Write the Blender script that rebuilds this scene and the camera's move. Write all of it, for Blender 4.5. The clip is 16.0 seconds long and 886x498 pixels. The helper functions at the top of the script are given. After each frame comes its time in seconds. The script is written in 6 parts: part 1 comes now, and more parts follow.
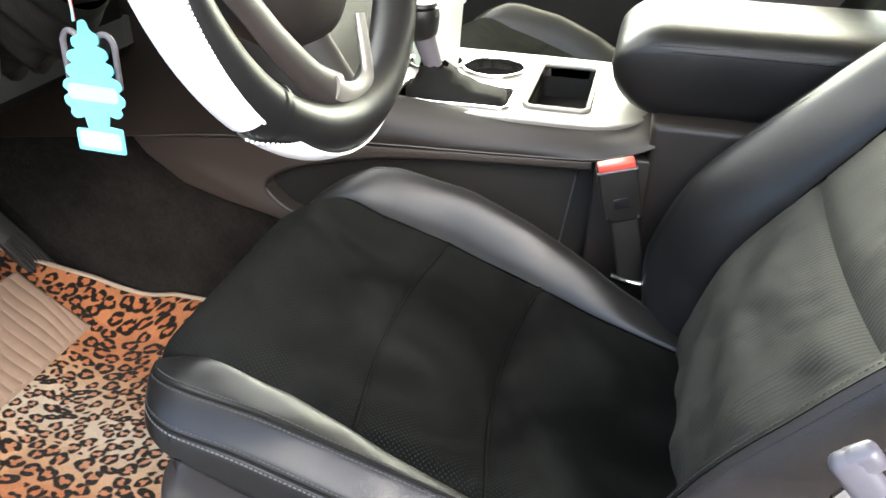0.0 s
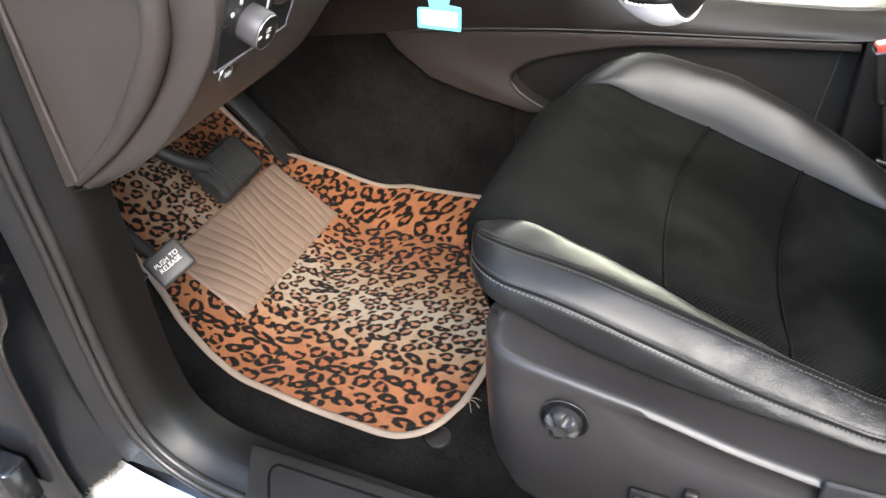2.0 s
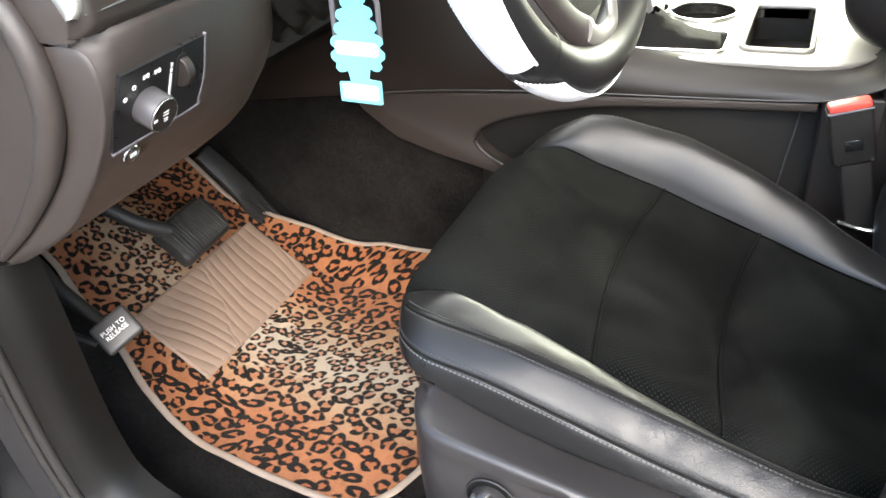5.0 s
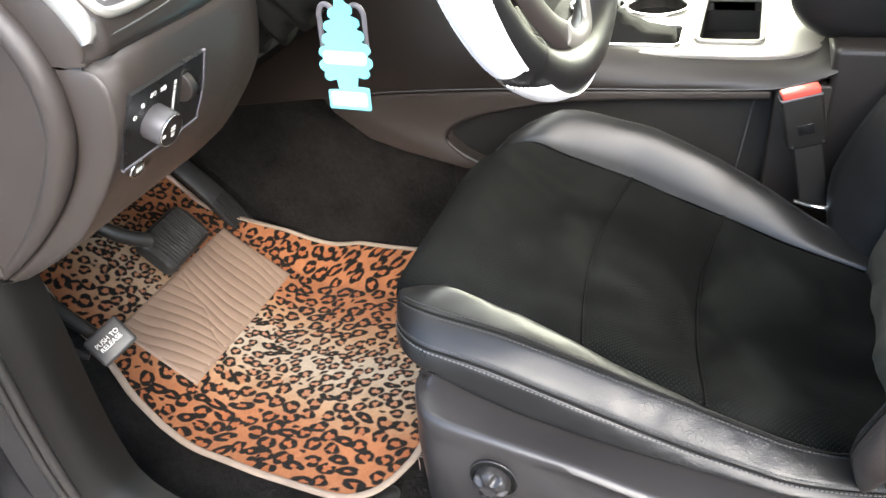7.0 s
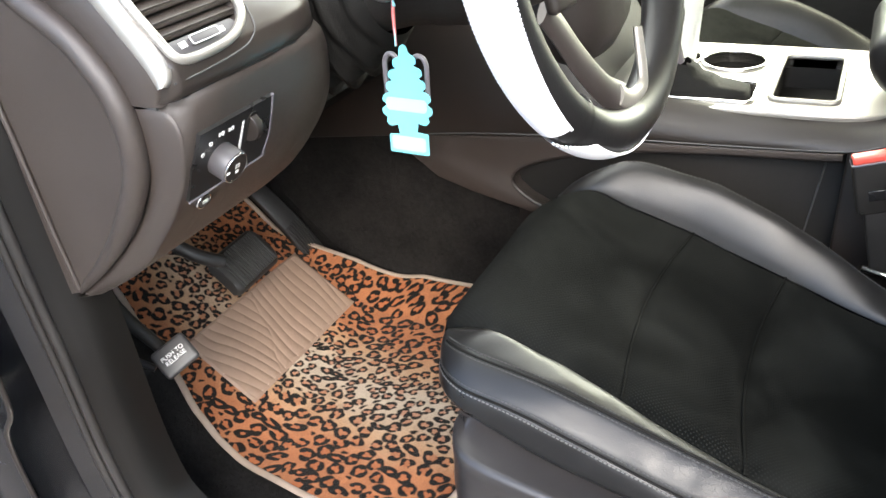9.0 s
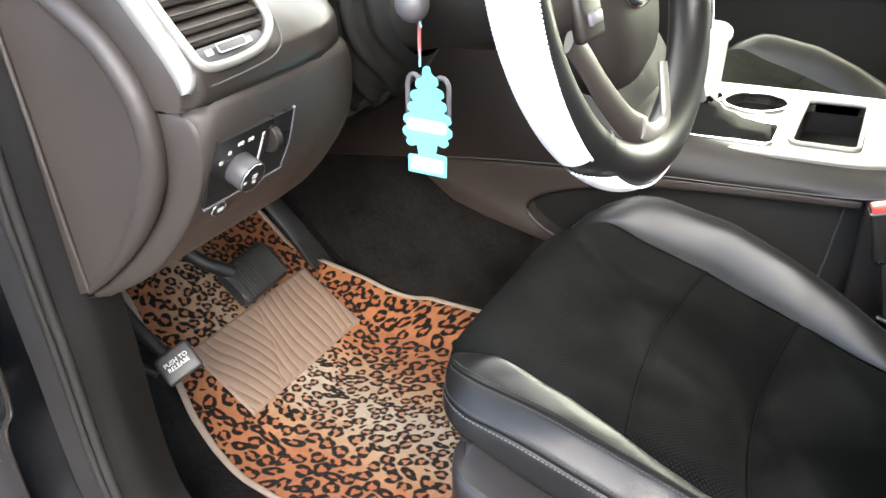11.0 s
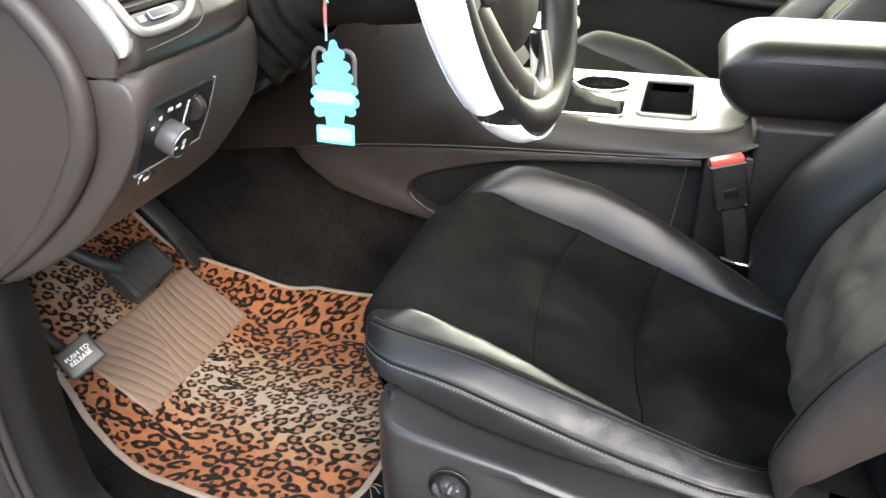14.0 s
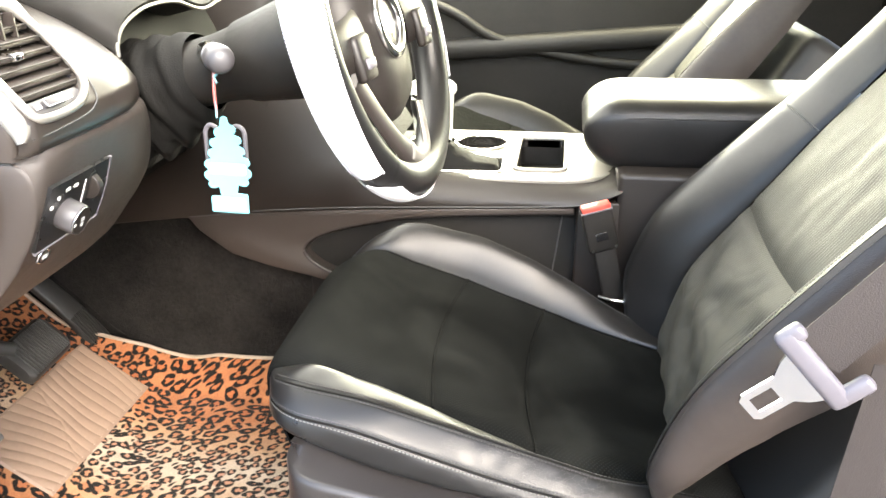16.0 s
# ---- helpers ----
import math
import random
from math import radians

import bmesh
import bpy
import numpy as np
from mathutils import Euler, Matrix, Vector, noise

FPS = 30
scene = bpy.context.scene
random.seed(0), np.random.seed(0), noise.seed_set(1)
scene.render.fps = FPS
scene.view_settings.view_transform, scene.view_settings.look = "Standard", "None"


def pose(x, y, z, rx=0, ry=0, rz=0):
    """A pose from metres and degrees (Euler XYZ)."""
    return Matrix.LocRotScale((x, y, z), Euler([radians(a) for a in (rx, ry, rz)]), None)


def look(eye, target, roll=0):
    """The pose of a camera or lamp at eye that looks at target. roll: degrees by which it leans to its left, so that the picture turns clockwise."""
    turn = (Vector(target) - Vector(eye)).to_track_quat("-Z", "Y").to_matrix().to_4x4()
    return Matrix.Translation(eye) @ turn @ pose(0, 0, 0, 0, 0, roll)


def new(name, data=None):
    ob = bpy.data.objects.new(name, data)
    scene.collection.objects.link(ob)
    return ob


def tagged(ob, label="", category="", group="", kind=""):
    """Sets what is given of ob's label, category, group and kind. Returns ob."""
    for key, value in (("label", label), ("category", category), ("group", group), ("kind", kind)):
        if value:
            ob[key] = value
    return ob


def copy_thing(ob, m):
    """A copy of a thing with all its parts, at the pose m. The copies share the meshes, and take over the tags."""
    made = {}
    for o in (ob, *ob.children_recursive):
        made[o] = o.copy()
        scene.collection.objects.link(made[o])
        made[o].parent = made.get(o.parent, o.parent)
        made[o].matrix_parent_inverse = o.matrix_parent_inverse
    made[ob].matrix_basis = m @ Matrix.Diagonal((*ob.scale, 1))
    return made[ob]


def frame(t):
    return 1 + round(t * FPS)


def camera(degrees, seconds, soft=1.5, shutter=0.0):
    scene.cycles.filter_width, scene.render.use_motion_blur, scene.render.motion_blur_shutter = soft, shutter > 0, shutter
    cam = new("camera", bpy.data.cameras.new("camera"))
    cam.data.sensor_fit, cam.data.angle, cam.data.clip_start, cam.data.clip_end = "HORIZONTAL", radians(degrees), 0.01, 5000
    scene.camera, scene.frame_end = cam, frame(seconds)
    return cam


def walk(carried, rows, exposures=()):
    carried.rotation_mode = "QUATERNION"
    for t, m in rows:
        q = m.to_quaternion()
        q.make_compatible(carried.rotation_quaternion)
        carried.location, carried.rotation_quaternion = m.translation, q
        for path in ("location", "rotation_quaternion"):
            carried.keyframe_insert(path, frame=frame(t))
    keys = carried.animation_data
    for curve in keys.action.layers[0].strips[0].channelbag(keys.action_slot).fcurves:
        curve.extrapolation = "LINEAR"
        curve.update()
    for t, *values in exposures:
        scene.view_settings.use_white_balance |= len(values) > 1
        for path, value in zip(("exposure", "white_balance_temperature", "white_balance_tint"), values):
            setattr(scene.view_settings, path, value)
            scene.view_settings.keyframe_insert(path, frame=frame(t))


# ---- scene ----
cam = camera(59.7, 16.0)
PATH = [
    (0, (0.406, -0.669, 0.843), (-0.004, 1.001, -0.178), 1.3),
    (0.5, (0.416, -0.699, 0.882), (-0.138, 0.949, -0.107), -5.8),
    (1, (0.378, -0.794, 0.901), (-0.36, 0.786, -0.078), -4.0),
    (1.5, (0.295, -0.835, 0.866), (-0.455, 0.696, -0.179), -4.0),
    (2, (0.26, -0.8, 0.834), (-0.426, 0.66, -0.349), -4.3),
    (2.5, (0.246, -0.737, 0.81), (-0.439, 0.711, -0.388), -3.0),
    (3, (0.268, -0.715, 0.813), (-0.447, 0.738, -0.361), -3.4),
    (3.5, (0.298, -0.72, 0.834), (-0.434, 0.746, -0.313), -3.9),
    (4, (0.339, -0.73, 0.844), (-0.48, 0.719, -0.265), -5.0),
    (4.2, (0.351, -0.732, 0.843), (-0.451, 0.739, -0.249), -5.4),
    (6.3, (0.338, -0.735, 0.868), (-0.384, 0.775, -0.228), -5.6),
    (6.5, (0.344, -0.746, 0.872), (-0.341, 0.787, -0.215), -5.4),
    (7, (0.324, -0.777, 0.872), (-0.338, 0.748, -0.24), -6.6),
    (7.5, (0.322, -0.792, 0.877), (-0.306, 0.78, -0.187), -5.3),
    (8, (0.336, -0.788, 0.881), (-0.309, 0.786, -0.17), -4.8),
    (8.5, (0.354, -0.781, 0.892), (-0.456, 0.744, -0.118), -6.3),
    (8.7, (0.360, -0.774, 0.892), (-0.500, 0.714, -0.136), -6.8),
    (10.8, (0.362, -0.769, 0.895), (-0.445, 0.771, -0.092), -1.9),
    (11, (0.356, -0.771, 0.889), (-0.538, 0.731, -0.083), -3.0),
    (11.5, (0.331, -0.765, 0.88), (-0.71, 0.59, -0.159), -2.7),
    (12, (0.381, -0.759, 0.888), (-0.532, 0.699, -0.131), -1.6),
    (12.5, (0.362, -0.822, 0.882), (-0.41, 0.726, -0.122), -1.8),
    (13, (0.338, -0.926, 0.88), (-0.396, 0.645, -0.117), -1.3),
    (13.5, (0.328, -0.941, 0.879), (-0.304, 0.7, -0.074), -1.2),
    (14, (0.322, -0.883, 0.867), (-0.208, 0.798, -0.078), -0.8),
    (14.5, (0.299, -0.85, 0.87), (-0.114, 0.87, -0.064), -0.6),
    (15, (0.303, -0.869, 0.853), (-0.129, 0.826, -0.117), 1.0),
    (15.5, (0.326, -0.88, 0.851), (-0.086, 0.798, -0.156), -1.0),
    (16, (0.349, -0.94, 0.892), (0.051, 0.862, 0.078), -1.1),
]
walk(cam, [(t, look(eye, target, roll)) for t, eye, target, roll in PATH], [(0.0, 2.93, 6800, 8), (0.5, 3.0, 6800, 8), (1.0, 2.98, 6800, 8), (1.5, 2.75, 6800, 8), (2.0, 2.95, 6800, 8), (2.5, 3.03, 6800, 8), (3.5, 3.1, 6800, 8), (4.0, 3.12, 6800, 8), (6.5, 3.15, 6800, 8), (7.5, 3.2, 6800, 8), (8.5, 2.96, 6800, 8), (11.0, 3.05, 6800, 8), (11.5, 3.12, 6800, 8), (12.5, 2.95, 6800, 8), (13.0, 3.32, 6800, 8), (13.5, 3.42, 6800, 8), (14.0, 2.86, 6800, 8), (14.5, 3.04, 6800, 8), (15.0, 2.97, 6800, 8), (15.5, 3.04, 6900, 8), (16.0, 3.65, 7400, 9)])

# ---- light ----
world = bpy.data.worlds.new("sky")
scene.world = world
world.use_nodes = True
wt = world.node_tree
sky = wt.nodes.new("ShaderNodeTexSky")
sky.sky_type, sky.sun_disc = "NISHITA", False
sky.sun_elevation, sky.sun_rotation = radians(35), radians(147)
wt.links.new(sky.outputs[0], wt.nodes["Background"].inputs[0])
wt.nodes["Background"].inputs[1].default_value = 0.15
sun = new("sun", bpy.data.lights.new("sun", "SUN"))
sun.data.energy, sun.data.angle, sun.data.color = 0.84, radians(36), (1.0, 0.97, 0.95)
sun.matrix_world = look((1.8, -2.8, 2.3), (0, 0, 0))



def opening_lamp(name, at, target, wide, high, watts, tint):
    """The sky's light in an opening of the cabin."""
    lamp = new(name, bpy.data.lights.new(name, "AREA"))
    lamp.data.shape, lamp.data.size, lamp.data.size_y = "RECTANGLE", wide, high
    lamp.data.energy, lamp.data.color = watts, tint
    lamp.matrix_world = look(at, target)


opening_lamp("passenger_window_light", (0.30, 1.355, 0.95), (0.30, 0.0, 0.80), 1.35, 0.44, 7.0, (1.0, 1.0, 0.78))
opening_lamp("windscreen_light", (-0.35, 0.49, 1.03), (-0.07, 0.49, 0.07), 1.6, 1.0, 5.2, (1.0, 0.98, 0.86))


# ---- materials ----
def material(name, colour, rough=0.5, metal=0.0, spec=0.5):
    m = bpy.data.materials.new(name)
    m.use_nodes = True
    b = m.node_tree.nodes["Principled BSDF"]
    b.inputs["Base Color"].default_value = (*colour, 1)
    b.inputs["Roughness"].default_value = rough
    b.inputs["Metallic"].default_value = metal
    b.inputs["Specular IOR Level"].default_value = spec
    return m


def node(m, kind, **inputs):
    n = m.node_tree.nodes.new(kind)
    for key, value in inputs.items():
        n.inputs[key.replace("_", " ")].default_value = value
    return n


def link(m, a, out, b, into):
    m.node_tree.links.new(a.outputs[out], b.inputs[into])


def mix(m, fac, a, b, blend="MIX"):
    """A colour mix; a and b are colours or (node, socket), fac a number or (node, socket)."""
    n = m.node_tree.nodes.new("ShaderNodeMix")
    n.data_type, n.blend_type = "RGBA", blend
    for socket, value in ((n.inputs[0], fac), (n.inputs[6], a), (n.inputs[7], b)):
        if isinstance(value, (int, float)):
            socket.default_value = value
        elif isinstance(value[0], (int, float)):
            socket.default_value = (*value, 1)
        else:
            m.node_tree.links.new(value[0].outputs[value[1]], socket)
    return n


def maths(m, op, a, b=0.0, c=0.0):
    n = m.node_tree.nodes.new("ShaderNodeMath")
    n.operation = op
    for socket, value in zip(n.inputs, (a, b, c)):
        if isinstance(value, (int, float)):
            socket.default_value = value
        else:
            m.node_tree.links.new(value[0].outputs[value[1]], socket)
    return n


def ramp(m, source, *stops):
    n = m.node_tree.nodes.new("ShaderNodeValToRGB")
    m.node_tree.links.new(source[0].outputs[source[1]], n.inputs[0])
    while len(n.color_ramp.elements) < len(stops):
        n.color_ramp.elements.new(0.5)
    for e, (at, c) in zip(n.color_ramp.elements, stops):
        e.position, e.color = at, (*c, 1) if len(c) == 3 else c
    return n


def bump(m, height, strength, distance):
    n = node(m, "ShaderNodeBump", Strength=strength, Distance=distance)
    m.node_tree.links.new(height[0].outputs[height[1]], n.inputs["Height"])
    b = m.node_tree.nodes["Principled BSDF"]
    old = b.inputs["Normal"].links
    if old:
        m.node_tree.links.new(old[0].from_socket, n.inputs["Normal"])
    m.node_tree.links.new(n.outputs[0], b.inputs["Normal"])


def surface(name, colour, rough, metal=0.0, spec=0.5, grain=0.0, grain_size=900.0, wear=0.15, patch=9.0, kind="noise"):
    """A surface whose colour and gloss wander in patches and whose relief is a fine grain."""
    m = material(name, colour, rough, metal, spec)
    b = m.node_tree.nodes["Principled BSDF"]
    co = node(m, "ShaderNodeTexCoord")
    big = node(m, "ShaderNodeTexNoise", Scale=patch, Detail=5.0, Roughness=0.65)
    link(m, co, "Object", big, "Vector")
    small = node(m, "ShaderNodeTexNoise", Scale=patch * 13, Detail=3.0)
    link(m, co, "Object", small, "Vector")
    both = maths(m, "MULTIPLY_ADD", (small, 0), 0.4, (big, 0))
    dark, light = [c * (1 - wear) for c in colour], [min(1, c * (1 + wear)) for c in colour]
    tone = ramp(m, (both, 0), (0.45, dark), (0.95, light))
    link(m, tone, 0, b, "Base Color")
    r = node(m, "ShaderNodeMapRange", **{"From Min": 0.4, "From Max": 1.0, "To Min": max(0.03, rough - 0.07), "To Max": min(1, rough + 0.08)})
    link(m, both, 0, r, "Value")
    link(m, r, 0, b, "Roughness")
    if grain:
        g = node(m, "ShaderNodeTexVoronoi" if kind == "cells" else "ShaderNodeTexNoise", Scale=grain_size)
        link(m, co, "Object", g, "Vector")
        bump(m, (g, 0), grain, 0.0008)
    return m


LEATHER = surface("black_leather", (0.0094, 0.0090, 0.0092), 0.37, spec=0.36, grain=0.09, grain_size=700, kind="cells", wear=0.3)
PLASTIC = surface("dark_grained_plastic", (0.0345, 0.0275, 0.0240), 0.42, grain=0.3, grain_size=1500, kind="cells", wear=0.12)
TRIM = surface("satin_dark_plastic", (0.0156, 0.0126, 0.0113), 0.44, spec=0.4, grain=0.1, grain_size=1800, wear=0.1)
CARPET = surface("black_carpet", (0.0125, 0.0113, 0.0105), 0.95, spec=0.15, grain=1.0, grain_size=900, wear=0.75, patch=11)
SOFTTRIM = surface("matte_black_trim", (0.012, 0.011, 0.010), 0.6, spec=0.22, grain=0.3, grain_size=1200, kind="cells", wear=0.3)
BOOT = surface("soft_black_leather", (0.007, 0.0068, 0.0065), 0.65, spec=0.08, grain=0.3, grain_size=600, kind="cells", wear=0.3)
RUBBER = surface("black_rubber", (0.019, 0.0185, 0.018), 0.50, spec=0.42, grain=0.15, grain_size=900, wear=0.2)
SILVER = surface("satin_silver_paint", (0.265, 0.252, 0.230), 0.40, metal=0.55, wear=0.05)
CHROME = surface("bright_chrome", (0.85, 0.85, 0.85), 0.12, metal=1.0, wear=0.04)
BLACKTRIM = surface("black_plastic", (0.014, 0.013, 0.012), 0.55, spec=0.35, grain=0.25, grain_size=1500, kind="cells", wear=0.2)
ALLOY = surface("sill_reflection_metal", (0.78, 0.74, 0.68), 0.28, metal=1.0, wear=0.12)
PAINT = surface("black_car_paint", (0.010, 0.010, 0.011), 0.22, spec=0.7, wear=0.3)
WHITE = surface("white_cover_leather", (0.80, 0.80, 0.82), 0.45, grain=0.3, grain_size=800, kind="cells", wear=0.04)
BEIGE = surface("beige_rubber", (0.200, 0.138, 0.102), 0.60, grain=0.4, grain_size=600, wear=0.12)
BINDING = surface("beige_binding_tape", (0.30, 0.235, 0.185), 0.85, grain=0.9, grain_size=900, wear=0.15)
RED = surface("red_plastic", (0.60, 0.075, 0.055), 0.4, wear=0.1)
GREY = surface("grey_plastic", (0.105, 0.098, 0.112), 0.38, grain=0.1, wear=0.1)
KNOBGREY = surface("dull_grey_plastic", (0.050, 0.047, 0.050), 0.42, grain=0.1, wear=0.1)
GLOSSPLASTIC = surface("satin_brown_black_plastic", (0.026, 0.0208, 0.0180), 0.36, spec=0.5, grain=0.03, grain_size=1500, wear=0.08)
# Bolster leather coloured lighter and browner for reflected ground light and dirt.
LITLEATHER = surface("reflection_brown_leather", (0.033, 0.0258, 0.0225), 0.46, spec=0.4, grain=0.25, grain_size=900, kind="cells", wear=0.25)
SEATPLASTIC = surface("dark_seat_plastic", (0.024, 0.0220, 0.0220), 0.34, spec=0.5, grain=0.12, grain_size=1600, wear=0.12)
BRONZE = surface("satin_dark_silver", (0.040, 0.033, 0.031), 0.36, metal=0.4, wear=0.1)
PILLAR = surface("dark_pillar_plastic", (0.0045, 0.0040, 0.0036), 0.40, spec=0.34, grain=0.15, grain_size=1200, kind="cells", wear=0.2)
SEALRUBBER = surface("door_seal_rubber", (0.020, 0.0185, 0.0175), 0.32, spec=0.5, wear=0.2)
WEB = surface("grey_belt_webbing", (0.024, 0.019, 0.018), 0.7, grain=0.6, grain_size=700, wear=0.15)
PALETHREAD = surface("pale_grey_thread", (0.085, 0.083, 0.08), 0.7, wear=0.2)
THREAD = surface("dark_grey_thread", (0.024, 0.024, 0.024), 0.7, wear=0.2)
INK = surface("white_print", (0.62, 0.62, 0.60), 0.6, wear=0.02)
TAGBLUE = surface("pale_blue_card", (0.13, 0.48, 0.57), 0.7, wear=0.06)
TAGWHITE = surface("white_card", (0.28, 0.62, 0.70), 0.7, wear=0.03)
GREEN = surface("green_plastic", (0.02, 0.25, 0.12), 0.35, wear=0.05)
LINING = surface("grey_headlining", (0.42, 0.41, 0.39), 0.9, grain=0.5, wear=0.05)
CONCRETE = surface("tan_concrete", (0.36, 0.285, 0.22), 0.9, grain=0.6, grain_size=120, wear=0.18, patch=2)
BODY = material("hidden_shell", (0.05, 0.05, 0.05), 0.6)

CUP = material("frosted_cup_plastic", (0.85, 0.88, 0.86), 0.35)
CUP.node_tree.nodes["Principled BSDF"].inputs["Transmission Weight"].default_value = 0.35
GLASS = material("window_glass", (0.9, 0.95, 0.93), 0.02)
GLASS.node_tree.nodes["Principled BSDF"].inputs["Transmission Weight"].default_value = 1.0
GLASS.node_tree.nodes["Principled BSDF"].inputs["IOR"].default_value = 1.05

# creased leather: long wrinkles over the grain
for m in (LEATHER,):
    co = node(m, "ShaderNodeTexCoord")
    bend = node(m, "ShaderNodeTexNoise", Scale=14.0, Detail=2.0)
    link(m, co, "Object", bend, "Vector")
    push = mix(m, 0.06, (co, "Object"), (bend, "Color"), "ADD")
    crease = node(m, "ShaderNodeTexVoronoi", Scale=34.0)
    crease.feature = "DISTANCE_TO_EDGE"
    link(m, push, 2, crease, "Vector")
    thin = ramp(m, (crease, 0), (0.0, (0, 0, 0)), (0.06, (1, 1, 1)))
    bump(m, (thin, 0), 0.012, 0.001)

# leather of the door-side bolster: worn dull and cracked where one slides across it
WORN = surface("worn_black_leather", (0.0095, 0.0092, 0.0092), 0.31, spec=0.34, grain=0.10, grain_size=700, kind="cells", wear=0.3)
co = node(WORN, "ShaderNodeTexCoord")
bend = node(WORN, "ShaderNodeTexNoise", Scale=30.0, Detail=3.0)
link(WORN, co, "Object", bend, "Vector")
drawn = node(WORN, "ShaderNodeMapping")
drawn.inputs["Rotation"].default_value = (0, 0, radians(25))
drawn.inputs["Scale"].default_value = (0.75, 1.5, 1.5)
link(WORN, co, "Object", drawn, "Vector")
push = mix(WORN, 0.10, (drawn, 0), (bend, "Color"), "ADD")
crack = node(WORN, "ShaderNodeTexVoronoi", Scale=78.0)
crack.feature = "DISTANCE_TO_EDGE"
link(WORN, push, 2, crack, "Vector")
fine = ramp(WORN, (crack, 0), (0.0, (1, 1, 1)), (0.045, (0, 0, 0)))
place = node(WORN, "ShaderNodeSeparateXYZ")
link(WORN, co, "Object", place, 0)
blot = node(WORN, "ShaderNodeTexNoise", Scale=16.0, Detail=3.0)
link(WORN, co, "Object", blot, "Vector")
reach = maths(WORN, "ABSOLUTE", (maths(WORN, "SUBTRACT", (place, "X"), 0.33), 0))
zone = maths(WORN, "MULTIPLY_ADD", (blot, 0), 0.26, (maths(WORN, "MULTIPLY", (reach, 0), -0.9), 0))
zone = ramp(WORN, (zone, 0), (0.03, (0, 0, 0)), (0.13, (1, 1, 1)))
lines = maths(WORN, "MULTIPLY", (fine, 0), (zone, 0))
shell = WORN.node_tree.nodes["Principled BSDF"]
tint = mix(WORN, (lines, 0), (0.0092, 0.0090, 0.0092), (0.038, 0.036, 0.034))
link(WORN, tint, 2, shell, "Base Color")
rubbed = node(WORN, "ShaderNodeTexNoise", Scale=26.0, Detail=5.0, Distortion=0.8)
link(WORN, co, "Object", rubbed, "Vector")
sheen = ramp(WORN, (rubbed, 0), (0.30, (0.27, 0.27, 0.27)), (0.70, (0.40, 0.40, 0.40)))
dull = maths(WORN, "MULTIPLY_ADD", (zone, 0), 0.08, (sheen, 0))
link(WORN, dull, 0, shell, "Roughness")
bump(WORN, (lines, 0), 0.22, 0.0008)

# tufts of the carpet's pile
co = node(CARPET, "ShaderNodeTexCoord")
tuft = node(CARPET, "ShaderNodeTexNoise", Scale=75.0, Detail=5.0, Roughness=0.65, Distortion=1.0)
link(CARPET, co, "Object", tuft, "Vector")
bump(CARPET, (tuft, 0), 0.8, 0.010)

# soft unevenness of padded leather
for m in (LEATHER, WORN):
    co = node(m, "ShaderNodeTexCoord")
    soft = node(m, "ShaderNodeTexNoise", Scale=48.0, Detail=4.0, Roughness=0.6, Distortion=0.6)
    link(m, co, "Object", soft, "Vector")
    bump(m, (soft, 0), 0.035, 0.003)

SUEDE = surface("black_suede", (0.006, 0.0062, 0.006), 0.95, spec=0.02, grain=0.6, grain_size=1600, wear=0.45, patch=7)
SUEDE.node_tree.nodes["Principled BSDF"].inputs["Sheen Weight"].default_value = 0.007
SUEDE.node_tree.nodes["Principled BSDF"].inputs["Sheen Roughness"].default_value = 0.5

co = node(SUEDE, "ShaderNodeTexCoord")
turned = node(SUEDE, "ShaderNodeMapping")
turned.inputs["Rotation"].default_value = (0, 0, radians(38))
link(SUEDE, co, "Object", turned, "Vector")
hole = node(SUEDE, "ShaderNodeTexVoronoi", Scale=270.0, Randomness=0.0)
hole.voronoi_dimensions = "2D"
link(SUEDE, turned, 0, hole, "Vector")
pit = ramp(SUEDE, (hole, 0), (0.20, (0, 0, 0)), (0.34, (1, 1, 1)))
bump(SUEDE, (pit, 0), 0.25, 0.0012)
nap = node(SUEDE, "ShaderNodeTexNoise", Scale=5.0, Detail=4.0, Distortion=1.2)
link(SUEDE, co, "Object", nap, "Vector")
swept = ramp(SUEDE, (nap, 0), (0.36, (0.0024, 0.0026, 0.0024)), (0.66, (0.0098, 0.0102, 0.0094)))
worn = node(SUEDE, "ShaderNodeTexNoise", Scale=9.0, Detail=2.0)
link(SUEDE, co, "Object", worn, "Vector")
across = node(SUEDE, "ShaderNodeSeparateXYZ")
link(SUEDE, co, "Object", across, 0)
rubbing = maths(SUEDE, "MULTIPLY_ADD", (across, "Y"), -2.2, (worn, 0))
where = ramp(SUEDE, (rubbing, 0), (0.74, (0, 0, 0)), (0.95, (1, 1, 1)))
rim = ramp(SUEDE, (hole, 0), (0.16, (0.9, 0.9, 0.9)), (0.30, (0, 0, 0)))
spot = maths(SUEDE, "MULTIPLY", (where, 0), (rim, 0))
swept = mix(SUEDE, (spot, 0), (swept, 0), (0.014, 0.0145, 0.0138))
link(SUEDE, swept, 2, SUEDE.node_tree.nodes["Principled BSDF"], "Base Color")

# ribbed cloth of the lumbar panel
RIBBED = surface("ribbed_black_cloth", (0.031, 0.0305, 0.0262), 0.62, spec=0.25, grain=0.4, grain_size=1500, wear=0.25)
co = node(RIBBED, "ShaderNodeTexCoord")
wave = node(RIBBED, "ShaderNodeTexWave", Scale=62.0, Distortion=0.3)
wave.bands_direction = "Y"
link(RIBBED, co, "Object", wave, "Vector")
bump(RIBBED, (wave, 0), 0.22, 0.0010)


